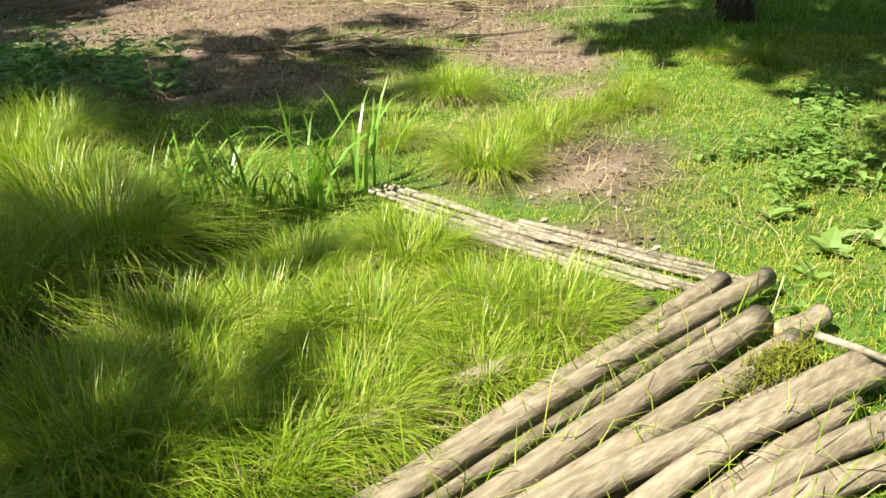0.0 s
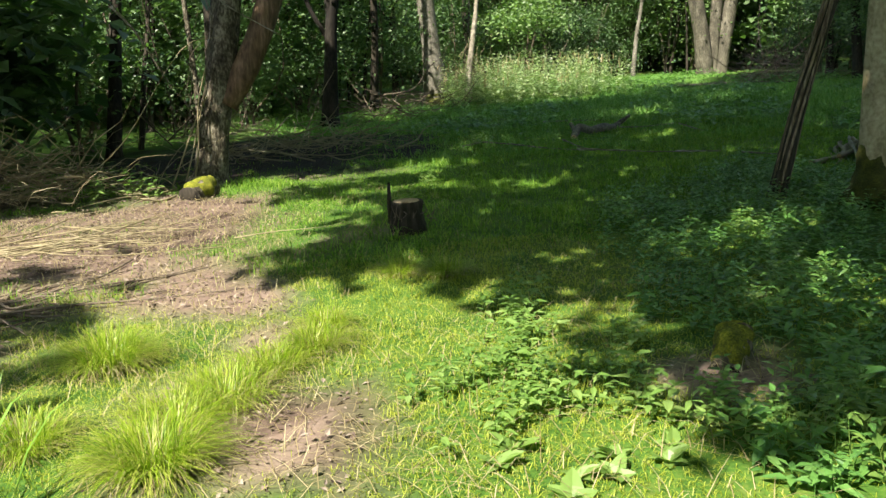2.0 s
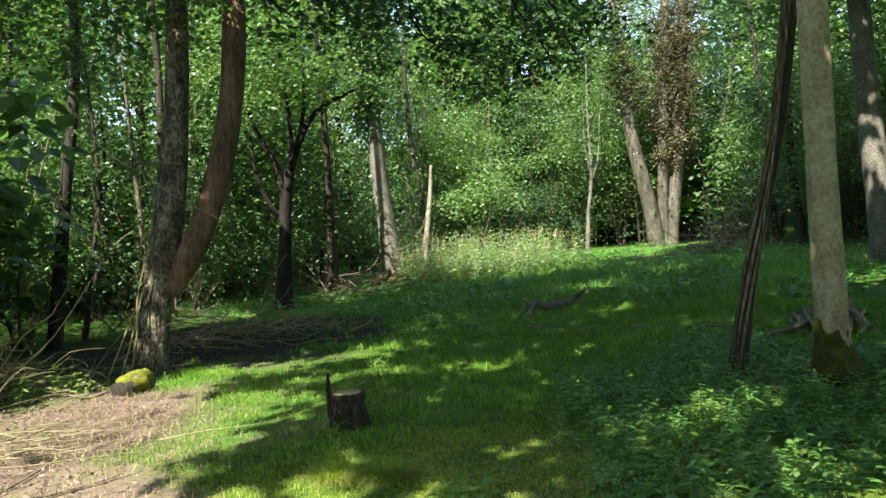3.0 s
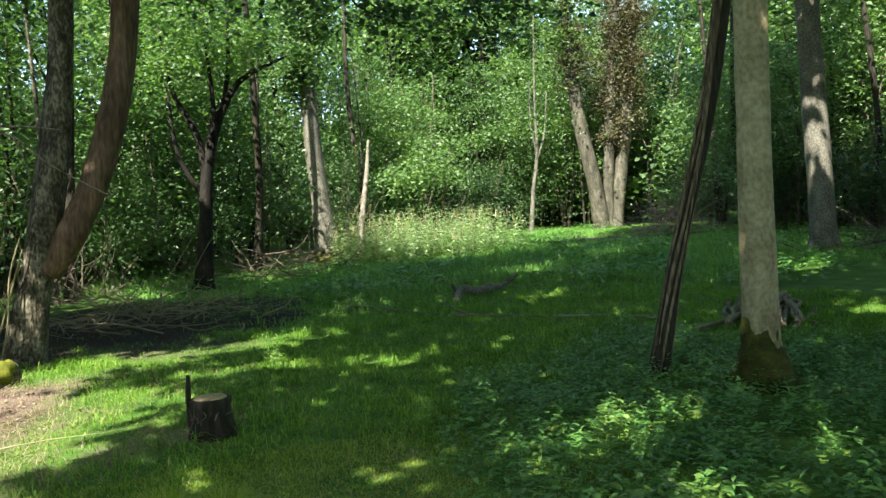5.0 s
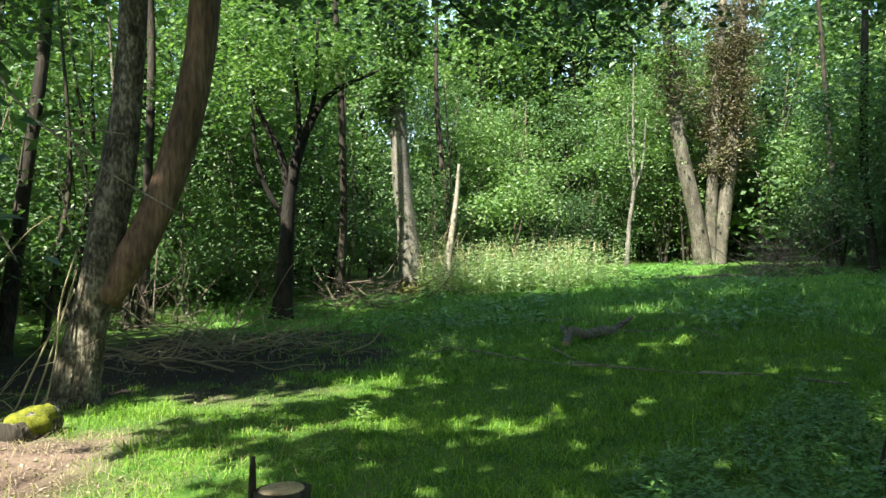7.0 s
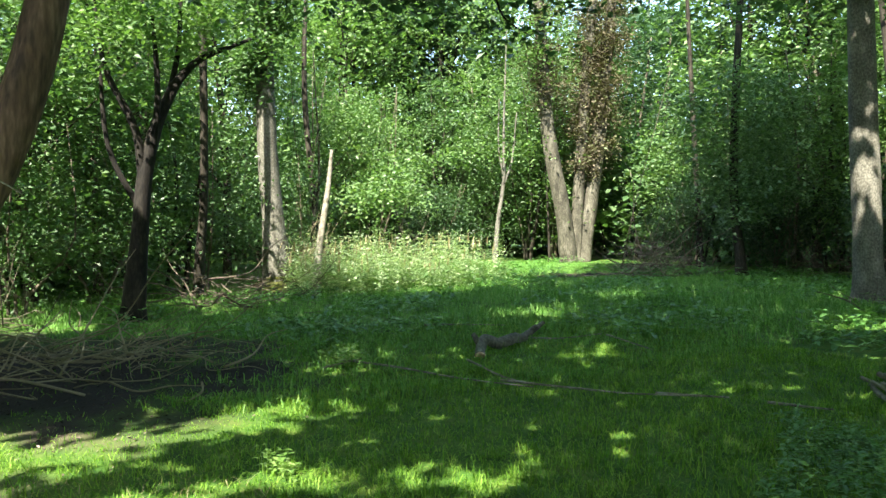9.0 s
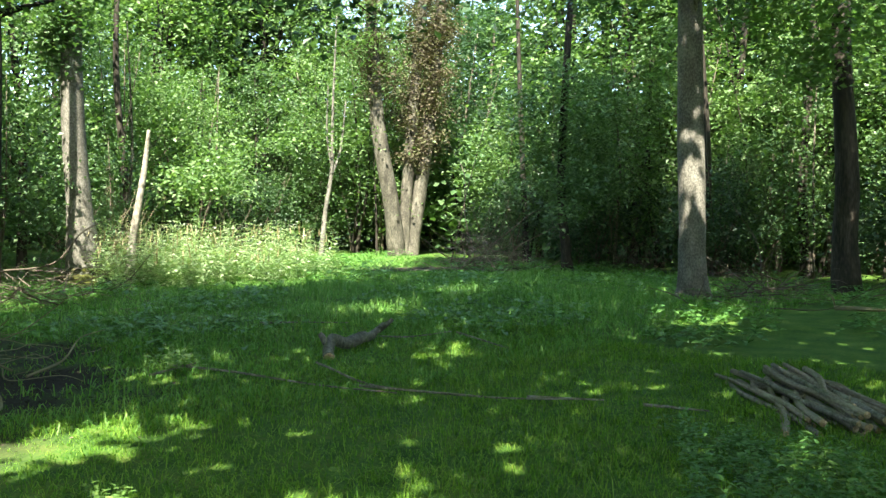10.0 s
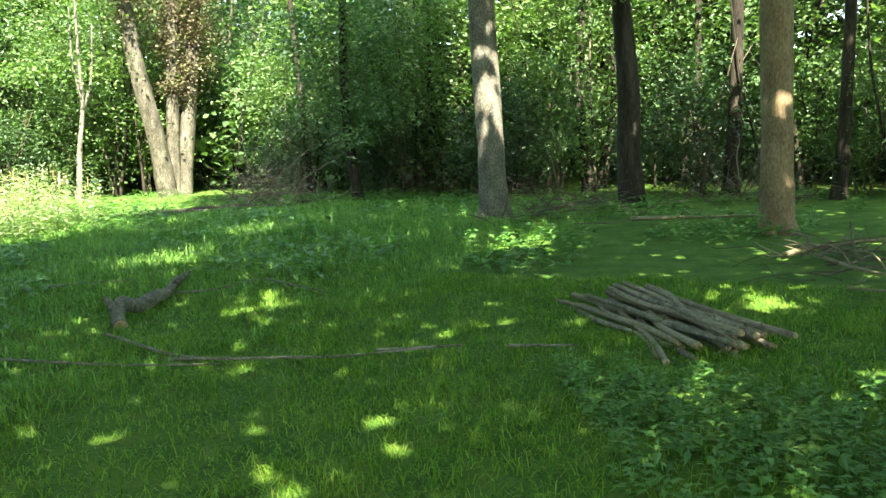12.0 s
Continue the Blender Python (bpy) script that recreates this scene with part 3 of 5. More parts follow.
for k in range(11):
    a0, tw = k * 0.571, RNG.uniform(-1.2, 1.2)
    line, rad = [], []
    for j in range(12):
        u = j / 11 * 4.999
        i, w = int(u), u - int(u)
        c = np.array(LEAN[i]) * (1 - w) + np.array(LEAN[i + 1]) * w
        ang = a0 + tw * j / 11 + 0.35 * math.sin(j * 1.3 + k)
        line.append((c[0] + math.cos(ang) * c[3] * 1.05, c[1] + math.sin(ang) * c[3] * 1.05, c[2]))
        rad.append(RNG.uniform(0.01, 0.018))
    part("strand", tube_mesh("strand", line, rad, M_STRAND, sides=8, steps=3, knobs=0.08), lean_tree)
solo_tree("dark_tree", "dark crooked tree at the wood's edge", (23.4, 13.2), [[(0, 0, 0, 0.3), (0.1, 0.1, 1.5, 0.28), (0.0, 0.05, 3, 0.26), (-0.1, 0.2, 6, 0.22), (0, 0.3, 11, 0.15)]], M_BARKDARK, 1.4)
solo_tree("straight_tree", "straight tan tree with a bare smooth trunk", (18.3, 9.3), [[(0, 0, 0, 0.27), (0, 0, 2, 0.25), (0.0, 0.0, 5, 0.24), (0, 0, 11, 0.18)]], M_BARKTAN, 1.3)
solo_tree("triple_tree", "tree of three grey stems wrapped in dry creeper", (26.8, 32.6),
          [[(0, 0, 0, 0.36), (-0.4, 0, 2.5, 0.32), (-1.0, 0.2, 6, 0.28), (-1.3, 0.4, 12, 0.22)], [(0.4, 0, -0.2, 0.26), (0.55, 0, 2.5, 0.25), (0.9, 0, 6, 0.22), (1.6, 0, 12, 0.2)],
           [(0.7, -0.1, -0.2, 0.36), (1.1, -0.2, 2.5, 0.3), (1.7, -0.3, 6, 0.26), (2.4, -0.4, 12, 0.22)]], M_BARKASH, 1.2)

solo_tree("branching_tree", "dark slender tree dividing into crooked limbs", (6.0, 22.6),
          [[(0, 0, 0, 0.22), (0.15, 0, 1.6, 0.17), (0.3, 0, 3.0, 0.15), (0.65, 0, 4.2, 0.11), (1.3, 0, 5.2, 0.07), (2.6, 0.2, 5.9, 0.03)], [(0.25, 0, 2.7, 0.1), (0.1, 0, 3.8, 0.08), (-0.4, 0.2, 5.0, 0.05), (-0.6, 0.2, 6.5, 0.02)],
           [(0.4, 0, 3.2, 0.08), (0.5, -0.2, 4.4, 0.06), (0.4, -0.3, 6.0, 0.03)], [(0.65, 0, 4.1, 0.07), (1.0, 0.1, 5.4, 0.05), (1.1, 0.1, 7, 0.03)], [(0.2, 0.1, 2.2, 0.06), (-0.35, 0.2, 3.4, 0.05), (-0.5, 0.2, 5, 0.03)]], M_BARKSHADE, 1.3)
solo_tree("birch_tree", "thin pale forked birch", (23.3, 33.4), [[(0, 0, -0.1, 0.1), (0.25, 0, 2, 0.085), (0.55, 0, 3.6, 0.075), (0.6, 0, 6, 0.05), (0.8, 0, 10, 0.02)], [(0.45, 0, 3.2, 0.055), (1.0, 0, 4.4, 0.045), (1.3, 0, 6.5, 0.02)], [(0.55, 0, 3.7, 0.05), (0.3, 0, 5.0, 0.035), (0.35, 0, 7.0, 0.015)]], M_BARKGREY, 1.2)
solo_tree("dead_pole_tree", "thin bleached dead tree", (12.2, 27.3), [[(0, 0, 0, 0.12), (0.12, 0, 1.2, 0.1), (0.4, 0, 2.8, 0.08), (0.55, 0, 4.0, 0.04)]], M_POLE, 1.4)
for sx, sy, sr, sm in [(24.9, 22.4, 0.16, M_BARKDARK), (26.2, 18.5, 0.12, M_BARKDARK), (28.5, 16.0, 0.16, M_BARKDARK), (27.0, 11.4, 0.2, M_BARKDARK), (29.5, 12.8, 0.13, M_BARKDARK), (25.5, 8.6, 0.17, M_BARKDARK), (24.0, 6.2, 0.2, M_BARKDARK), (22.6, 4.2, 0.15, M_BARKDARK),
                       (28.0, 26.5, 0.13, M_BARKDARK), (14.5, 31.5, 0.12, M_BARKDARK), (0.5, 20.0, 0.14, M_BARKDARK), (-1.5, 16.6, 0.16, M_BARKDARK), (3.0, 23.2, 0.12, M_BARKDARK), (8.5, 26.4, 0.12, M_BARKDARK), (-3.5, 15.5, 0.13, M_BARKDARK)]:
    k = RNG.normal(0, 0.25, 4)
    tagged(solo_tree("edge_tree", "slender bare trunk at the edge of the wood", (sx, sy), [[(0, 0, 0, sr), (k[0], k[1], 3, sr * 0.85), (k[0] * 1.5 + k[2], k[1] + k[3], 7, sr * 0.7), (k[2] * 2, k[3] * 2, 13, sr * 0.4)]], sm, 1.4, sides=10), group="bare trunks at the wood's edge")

for k in range(34):
    p, out = along_edge((k + RNG.uniform(0.1, 0.9)) / 34)
    q = p + out * RNG.uniform(-0.3, 6.5)
    r, b = RNG.uniform(0.025, 0.075), RNG.normal(0, 0.35, 4)
    tagged(solo_tree("sapling", "thin dark sapling stem in the understorey", (q[0], q[1]), [[(0, 0, 0, r), (b[0] * 0.4, b[1] * 0.4, 1.6, r * 0.9), (b[0] + b[2] * 0.3, b[1], 3.6, r * 0.75), (b[0] + b[2], b[1] + b[3], 7.5, r * 0.3)]], M_BARKDARK if k % 3 else M_BARK, 1.2, sides=8), group="sapling stems")

# ---- added canopy, mostly unseen: crowns placed to shade the clearing and leave the sunlit patches ----
# lighter and very translucent, so that more green light reaches the ground
M_CANOPY = material("thin sunlit canopy leaf", [(0.07, 0.15, 0.03), (0.11, 0.21, 0.04), (0.16, 0.27, 0.06)], 1.2, 9, 0.42, 0, island=0.7, translucent=0.62, spec=0.4)
M_CREEPER = material("dry creeper", [(0.06, 0.048, 0.03), (0.12, 0.096, 0.06), (0.1, 0.125, 0.045), (0.18, 0.15, 0.1)], 2, 12, 0.7, 0, island=0.8, translucent=0.2)


def foliage(tree, clumps, leaves, size, mat, name="crown", label="", seed=3):
    """Leaf clumps (x, y, z, spread) hung on a free-standing tree, each borne by a twig."""
    rng = np.random.default_rng(seed)
    ps = [np.array(c[:3]) + rng.normal(0, 1, (leaves, 3)) * c[3] * np.array([1, 1, 0.6]) for c in clumps]
    p = np.vstack(ps)
    v, f = leaf_arrays(p, rng.uniform(0.6, 1.2, len(p)) * size, 0.7, flat=0.4, rng=rng)
    return part(name, array_mesh(name, v, f, [mat]), tree, label)


def around(x0, y0, z0, x1, y1, z1, n, r, spread, seed):
    rng = np.random.default_rng(seed)
    t = rng.random(n)
    a = rng.uniform(0, 6.28, n)
    return [(x0 + (x1 - x0) * k + math.cos(b) * r, y0 + (y1 - y0) * k + math.sin(b) * r, z0 + (z1 - z0) * k, spread * rng.uniform(0.6, 1.3)) for k, b in zip(t, a)]


TREES = {ob.name: ob for ob in scene.objects if ob.parent is None}
foliage(TREES["triple_tree"], around(-0.9, 0.2, 6.0, -1.3, 0.4, 12, 22, 0.5, 0.38, 1) + around(0.75, 0, 3.4, 1.6, 0, 12, 46, 0.42, 0.36, 2) + around(1.5, -0.3, 4.6, 2.4, -0.4, 12, 40, 0.45, 0.36, 3), 260, 0.12, M_CREEPER, "creeper", "dry brown and green creeper")
foliage(TREES["ash_tree"], around(-0.3, 0, 5.0, -0.3, 0, 12, 60, 0.5, 0.34, 4), 240, 0.15, M_LEAF, "ivy", "dark green ivy leaves")
foliage(TREES["edge_tree"], around(-0.4, -0.4, 1.9, 0.3, 0.2, 6.5, 46, 1.5, 0.45, 21) + around(0, 0, 2.4, 0, 0, 6.5, 24, 0.7, 0.5, 22), 150, 0.15, M_LEAF, "crown", "dense low leafy crown hiding the trunk")
foliage(TREES["birch_tree"], around(0.5, 0, 4.5, 0.8, 0, 11, 26, 1.3, 0.6, 5), 130, 0.16, M_LEAF2)
foliage(TREES["branching_tree"], around(-1.6, 0, 5.0, 0.8, 0, 8.5, 24, 1.0, 0.45, 6) + around(0.6, 0, 5.5, 2.4, 0.2, 6.8, 12, 0.5, 0.32, 16), 130, 0.14, M_LEAF2)
foliage(TREES["beech_tree"], around(-0.2, 0, 7.0, -0.3, 0, 12, 34, 2.2, 0.6, 7), 150, 0.2, M_LEAF)
foliage(TREES["dark_tree"], around(0, 0, 5.0, 0, 0, 11, 40, 2.0, 0.6, 8), 150, 0.2, M_LEAF2)
foliage(TREES["straight_tree"], around(0, 0, 6.0, 0, 0, 11, 40, 2.2, 0.6, 9), 150, 0.2, M_LEAF2)
foliage(TREES["forked_tree"], around(-1.2, 0.3, 4.3, 0.6, 0.6, 8, 30, 1.3, 0.4, 10) + around(0.3, 0.2, 5.2, 2.2, 0.5, 8, 24, 1.2, 0.4, 11), 110, 0.14, M_LEAF)
foliage(TREES["dead_pole_tree"], around(1.2, 0.4, 2.4, 4.5, 1.0, 4.2, 20, 0.8, 0.4, 12), 90, 0.16, M_LEAF2, "creeper", "bright green climbing leaves")

# where the added crowns stand: seven trunks out of view, four by visible trees
HOSTS = [(-7.0, -0.5), (-3.0, -4.0), (2.5, -5.0), (-8.0, 10.5), (8.0, 0.0), (12.5, 3.0), (5.29, 3.8), (7.05, 6.5), (2.4, 13.9), (19.4, 15.3), (14.0, -2.0)]


def hang_canopy():
    rng = np.random.default_rng(5)
    places = [[] for _ in HOSTS]
    step = 0.55
    for gx in np.arange(-7, 35, step):
        for gy in np.arange(-3, 34, step):
            x, y = gx + rng.uniform(-0.1, 0.1), gy + rng.uniform(-0.1, 0.1)
            az = math.degrees(math.atan2(x - 2, y - 6))
            far_side, right_wood = 34.5 < az < 63, 44.5 < az < 60
            if y > (22.3 if 5.4 < x < 7.4 else 19.3) + 0.45 * x or 0.62 * x + 0.78 * y > (41 if right_wood else 34 if far_side else 28.5) or x > (35 if right_wood else 29.5 if far_side else 28.5):
                continue
            if far_side and 0.62 * x + 0.78 * y > 27.5 and rng.random() < 0.15:
                continue
            if any(is_lit(x + a, y + b) for a in (-0.16, 0.16) for b in (-0.16, 0.16)) or rng.random() < 0.004:
                continue
            far = max(0.0, math.hypot(x - 2, y - 5) - 12)
            h = 8.0 + rng.uniform(0, 2.2) + 0.35 * far
            c = np.array([x, y, 0.0]) + np.array(TO_SUN) * (h / TO_SUN.z)
            best = min(range(len(HOSTS)), key=lambda i: (HOSTS[i][0] - c[0]) ** 2 + (HOSTS[i][1] - c[1]) ** 2)
            places[best].append(c)
    for (x, y), cs in zip(HOSTS, places):
        if not cs:
            continue
        cs = np.array(cs)
        base = on_ground(x, y)
        tree = thing("canopy_tree", base, "tree added overhead so that its crown shades the clearing", "tree", "trees over the clearing")
        loc = cs - np.array(base)
        pos = np.repeat(loc, 35, 0) + rng.normal(0, 0.25, (len(loc) * 35, 3))
        v, f = leaf_arrays(pos, rng.uniform(0.24, 0.46, len(pos)), 0.76, flat=0.5, rng=rng)
        part("crown", array_mesh("canopy", v, f, [M_CANOPY]), tree)
        if (x, y) == (2.4, 13.9):
            # boughs that hang into view over the far side of the clearing, with a gap of sky
            for k in range(70):
                bx, by = rng.uniform(4.5, 13.5), rng.uniform(16.5, 20.5)
                if 33 < math.degrees(math.atan2(bx - 2, by - 5.5)) < 37.5:
                    continue
                low = 5.6 if 8.5 < bx < 13 else 6.6
                c = np.array([bx, by, low + rng.uniform(0, 2.4)]) - np.array(base)
                o = rng.normal(0, 1, (60, 3)) * np.array([0.6, 0.6, 0.16])
                o[:, 2] -= 0.3 * (o[:, 0] ** 2 + o[:, 1] ** 2)
                v, f = leaf_arrays(c + o, rng.uniform(0.12, 0.24, 60), 0.8, flat=0.55, rng=rng)
                tagged(part("bough", array_mesh("bough", v, f, [M_LEAF3]), tree, "leafy hanging bough"), kind="stuff")
                if k % 3 == 0:
                    part("limb", tube_mesh("limb", [c + np.array([-1.2, -0.5, 0.6]), c + np.array([-0.5, 0.1, 0.25]), c + np.array([0.4, 0.1, -0.1])], [0.03, 0.02, 0.006], M_BARKSHADE, sides=5, steps=3), tree)
        top = min(7.0, float(loc[:, 2].min()) - 0.6)
        if HOSTS.index((x, y)) in (0, 1, 2, 3, 4, 5, 10):
            part("trunk", tube_mesh("trunk", [(0, 0, -0.3), (0, 0, 0.3), (0.1, 0, 3), (0, 0.1, top)], [0.4, 0.26, 0.22, 0.16], M_BARK, sides=10), tree)
        near = loc[np.hypot(loc[:, 0], loc[:, 1]) < 3.2]
        for q in near[rng.permutation(len(near))[:10]]:
            start = np.array([0, 0, top * rng.uniform(0.8, 1.0)])
            # no bough's shadow crosses the sunlit grass
            fall = [np.array(base) + start * (1 - u) + q * u for u in (0.1, 0.3, 0.5, 0.7, 0.9)]
            if sum(is_lit(p[0] - TO_SUN.x * p[2] / TO_SUN.z, p[1] - TO_SUN.y * p[2] / TO_SUN.z) for p in fall) > 1:
                continue
            part("limb", tube_mesh("limb", [start, start * 0.5 + q * 0.5 + np.array([0, 0, 0.4]), q], [0.06, 0.045, 0.012], M_BARK, sides=6, steps=3), tree)


hang_canopy()

# ---- ground cover ----


def scatter(n, x0, x1, y0, y1, keep, rng):
    x, y = rng.uniform(x0, x1, n), rng.uniform(y0, y1, n)
    k = keep(x, y) > rng.random(n)
    x, y = x[k], y[k]
    return np.stack([x, y, ground_z(x, y)], 1)


def herb_field(x, y):
    """How much low leafy growth there is: along the walker's right and before the wood."""
    w = wobble(x, y)
    right = ((x > 2.5 + 0.48 * np.maximum(0, y - 3.5) + w) & (y < 4.9 + 0.62 * x + w) & (y > -1) & (x < 13) & (y < 9.4 + 0.1 * x + 2 * w) & ~((x > 8.6) & (y > 7.2 + 2 * w)))
    d = 0.62 * x + 0.78 * y
    wood = (d + 1.5 * w > 17.6) & (x > 7)
    left = (y + w * 2 > 18.5 - 0.1 * x) & (x > 5.5)
    right = right & (np.hypot(x - 2.9, y - 3.75) > 0.4 + 0.3 * w)
    return np.where(right, 1.0, np.where(wood | left, 0.55, 0.0))


def lawn_keep(x, y):
    return np.clip(1 - 1.15 * soil_amount(x, y), 0.03, 1) * (1 - 0.6 * (herb_field(x, y) > 0.9))


def patchy(x, y):
    return 0.75 + 0.25 * np.sin(2.1 * x + 1.3 * np.sin(1.9 * y)) * np.sin(2.7 * y + 0.4)


def grow_grass():
    rng = np.random.default_rng(21)
    near = scatter(150000, -3.2, 5.0, 1.0, 7.5, lawn_keep, rng)
    h = rng.uniform(0.022, 0.068, len(near)) * patchy(near[:, 0], near[:, 1])
    v, f = blade_arrays(near, h, 0.0038, 1.1, rng)
    tagged(new("lawn_grass", array_mesh("lawn", v, f, [M_GRASS])), "short sunlit yellow-green grass with straw in it", "grass", kind="stuff")
    mid = scatter(170000, -3.0, 13.0, 7.0, 18.0, lambda x, y: lawn_keep(x, y) * (0.45 + 0.75 * drift(x, y, 0.45, 1)), rng)
    h = rng.uniform(0.03, 0.08, len(mid)) * (0.45 + 1.0 * drift(mid[:, 0], mid[:, 1], 0.6, 2) + 0.8 * drift(mid[:, 0], mid[:, 1], 2.2, 3))
    tuft = scatter(1500, -1.0, 13.0, 7.0, 18.0, lambda x, y: lawn_keep(x, y) * (drift(x, y, 1.7, 4) > 0.45), rng)
    wisp = np.repeat(tuft, 16, 0) + rng.normal(0, 0.045, (len(tuft) * 16, 3)) * np.array([1, 1, 0])
    mid, h = np.vstack([mid, wisp]), np.concatenate([h, rng.uniform(0.07, 0.2, len(wisp))])
    v, f = blade_arrays(mid, h, rng.uniform(0.004, 0.009, len(mid)), 1.0, rng)
    tagged(new("clearing_grass", array_mesh("clearing", v, f, [M_SHADEGRASS])), "soft green grass of the shaded clearing", "grass", kind="stuff")
    far = scatter(95000, 4.0, 27.0, 13.0, 34.0, lambda x, y: (0.62 * x + 0.78 * y > 13.5) * lawn_keep(x, y), rng)
    h = rng.uniform(0.06, 0.2, len(far)) * (0.4 + 1.2 * drift(far[:, 0], far[:, 1], 1.4, 5)) * (1 + 1.2 * np.exp(-((far[:, 0] - 15.5) / 4.5) ** 2 - ((far[:, 1] - 18.5) / 4.5) ** 2))
    v, f = blade_arrays(far, h, 0.014, 0.95, rng)
    tagged(new("tall_grass", array_mesh("tall", v, f, [M_TALL])), "longer pale green grass towards the wood", "grass", kind="stuff")
    straw = scatter(75000, -3.2, 4.0, 1.2, 12.0, lambda x, y: np.where(soil_amount(x, y) > 0.25, 0.22, (0.2 + 0.2 * np.sin(1.7 * x + 2) * np.sin(1.3 * y)) * np.clip((y - 3.5) / 3, 0.4, 1) * np.where((x > 1.7) & (y > 5.5), 0.25, 1)), rng)
    straw[:, 2] += 0.012
    v, f = blade_arrays(straw, rng.uniform(0.05, 0.16, len(straw)), 0.004, 2.0, rng)
    tagged(new("straw", array_mesh("straw", v, f, [M_DRY])), "dead dry grass stalks lying on the ground", "straw", kind="stuff")
    dead = scatter(80000, -6.0, 8.0, 2.5, 21.0, lambda x, y: soil_amount(x, y) ** 1.5 * (1 - 0.5 * soil_shade_amount(x, y)), rng)
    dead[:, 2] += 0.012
    # litter under the trees takes the colour with the shade painted in
    shaded_soil = soil_shade_amount(dead[:, 0], dead[:, 1]) > rng.random(len(dead))
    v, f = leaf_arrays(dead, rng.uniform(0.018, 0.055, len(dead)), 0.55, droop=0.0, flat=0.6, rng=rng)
    tagged(new("leaf_litter", array_mesh("litter", v, f, [M_LITTER, M_SHADELITTER], np.repeat(shaded_soil.astype(int), 2))), "dry brown leaf litter and bark scraps", "leaf litter", kind="stuff")


grow_grass()


def leaf6_arrays(pos, d, up, length, width):
    """Pointed leaves with a fold and a bend: six corners, four triangles."""
    d = unit(d)
    side = unit(np.cross(d, up))
    nor = np.cross(side, d)
    length = length[:, None]
    w = length * width * 0.5
    bend = -0.12 * length * np.array([0, 0, 1.0])
    v = np.stack([pos, pos + d * length * 0.35 + side * w + nor * w * 0.3, pos + d * length * 0.4, pos + d * length * 0.35 - side * w + nor * w * 0.3, pos + d * length * 0.75 + side * w * 0.55 + bend * 0.5 + nor * w * 0.15,
                  pos + d * length * 0.75 - side * w * 0.55 + bend * 0.5 + nor * w * 0.15, pos + d * length + bend], 1)
    f = np.array([[0, 1, 2], [0, 2, 3], [2, 1, 4], [2, 5, 3], [2, 4, 6], [2, 6, 5]])[None] + (np.arange(len(pos)) * 7)[:, None, None]
    return v.reshape(-1, 3), f.reshape(-1, 3)


def herb_arrays(pos, height, leaf, levels, rng, width=0.5):
    """Upright herbs with opposite pairs of leaves, larger low down, and a stem each."""
    n = len(pos)
    chunks = []
    lean = rng.normal(0, 0.12, (n, 2))
    turn = rng.uniform(0, 6.28, n)
    for k in range(levels):
        u = (k + 0.6) / levels
        for s in (0, 1):
            a = turn + k * 1.57 + s * 3.14 + rng.normal(0, 0.25, n)
            z = height * u
            p = pos + np.stack([lean[:, 0] * z, lean[:, 1] * z, z], 1)
            d = np.stack([np.cos(a), np.sin(a), rng.normal(0.15, 0.25, n)], 1)
            up = np.stack([rng.normal(0, 0.2, n), rng.normal(0, 0.2, n), np.ones(n)], 1)
            size = leaf * (1.15 - 0.55 * abs(u - 0.45) * 1.6) * rng.uniform(0.75, 1.2, n)
            chunks.append(leaf6_arrays(p + d * 0.008, d, up, size, width))
    tip = pos + np.stack([lean[:, 0] * height, lean[:, 1] * height, height], 1)
    w = np.array([0.0025, 0, 0])
    w2 = np.array([0, 0.0025, 0])
    v = np.stack([pos - w, pos + w, tip, pos - w2, pos + w2], 1).reshape(-1, 3)
    f = (np.array([[0, 1, 2], [3, 4, 2]])[None] + (np.arange(n) * 5)[:, None, None]).reshape(-1, 3)
    chunks.append((v, f))
    v, f, e = joined(chunks)
    return v, f


def grow_herbs():
    rng = np.random.default_rng(31)
    p = scatter(9000, 1.5, 13.0, 1.0, 11.0, lambda x, y: (herb_field(x, y) > 0.9) * 1.0, rng)
    v, f = herb_arrays(p, rng.uniform(0.08, 0.28, len(p)), rng.uniform(0.055, 0.1, len(p)), 4, rng, 0.42)
    tagged(new("woodland_herbs", array_mesh("herbs", v, f, [M_NETTLE])), "dense low green herbs with pointed leaves", "herbs", kind="stuff")
    p = scatter(9000, 5.0, 27.0, 8.0, 34.0, lambda x, y: ((herb_field(x, y) > 0.4) & (herb_field(x, y) < 0.9) & (np.sin(0.9 * x + 1.2 * np.sin(0.7 * y)) * np.sin(1.1 * y) > 0.1)) * 0.9, rng)
    v, f = herb_arrays(p, rng.uniform(0.12, 0.4, len(p)), rng.uniform(0.12, 0.22, len(p)), 2, rng)
    tagged(new("far_herbs", array_mesh("far_herbs", v, f, [M_NETTLE])), "green herbs spreading before the wood", "herbs", kind="stuff")
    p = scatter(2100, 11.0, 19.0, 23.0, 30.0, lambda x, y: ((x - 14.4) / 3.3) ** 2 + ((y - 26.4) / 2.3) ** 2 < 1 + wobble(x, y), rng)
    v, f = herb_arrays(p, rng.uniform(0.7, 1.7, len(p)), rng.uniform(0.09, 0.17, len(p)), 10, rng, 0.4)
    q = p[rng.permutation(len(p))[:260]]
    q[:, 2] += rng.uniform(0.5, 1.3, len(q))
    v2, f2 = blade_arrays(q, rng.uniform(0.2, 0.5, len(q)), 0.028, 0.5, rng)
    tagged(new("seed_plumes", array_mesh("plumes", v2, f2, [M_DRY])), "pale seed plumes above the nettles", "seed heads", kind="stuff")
    tagged(new("nettle_bank", array_mesh("nettles", v, f, [M_BANK])), "bank of tall nettles with sunlight in their colour", "nettles", kind="stuff")


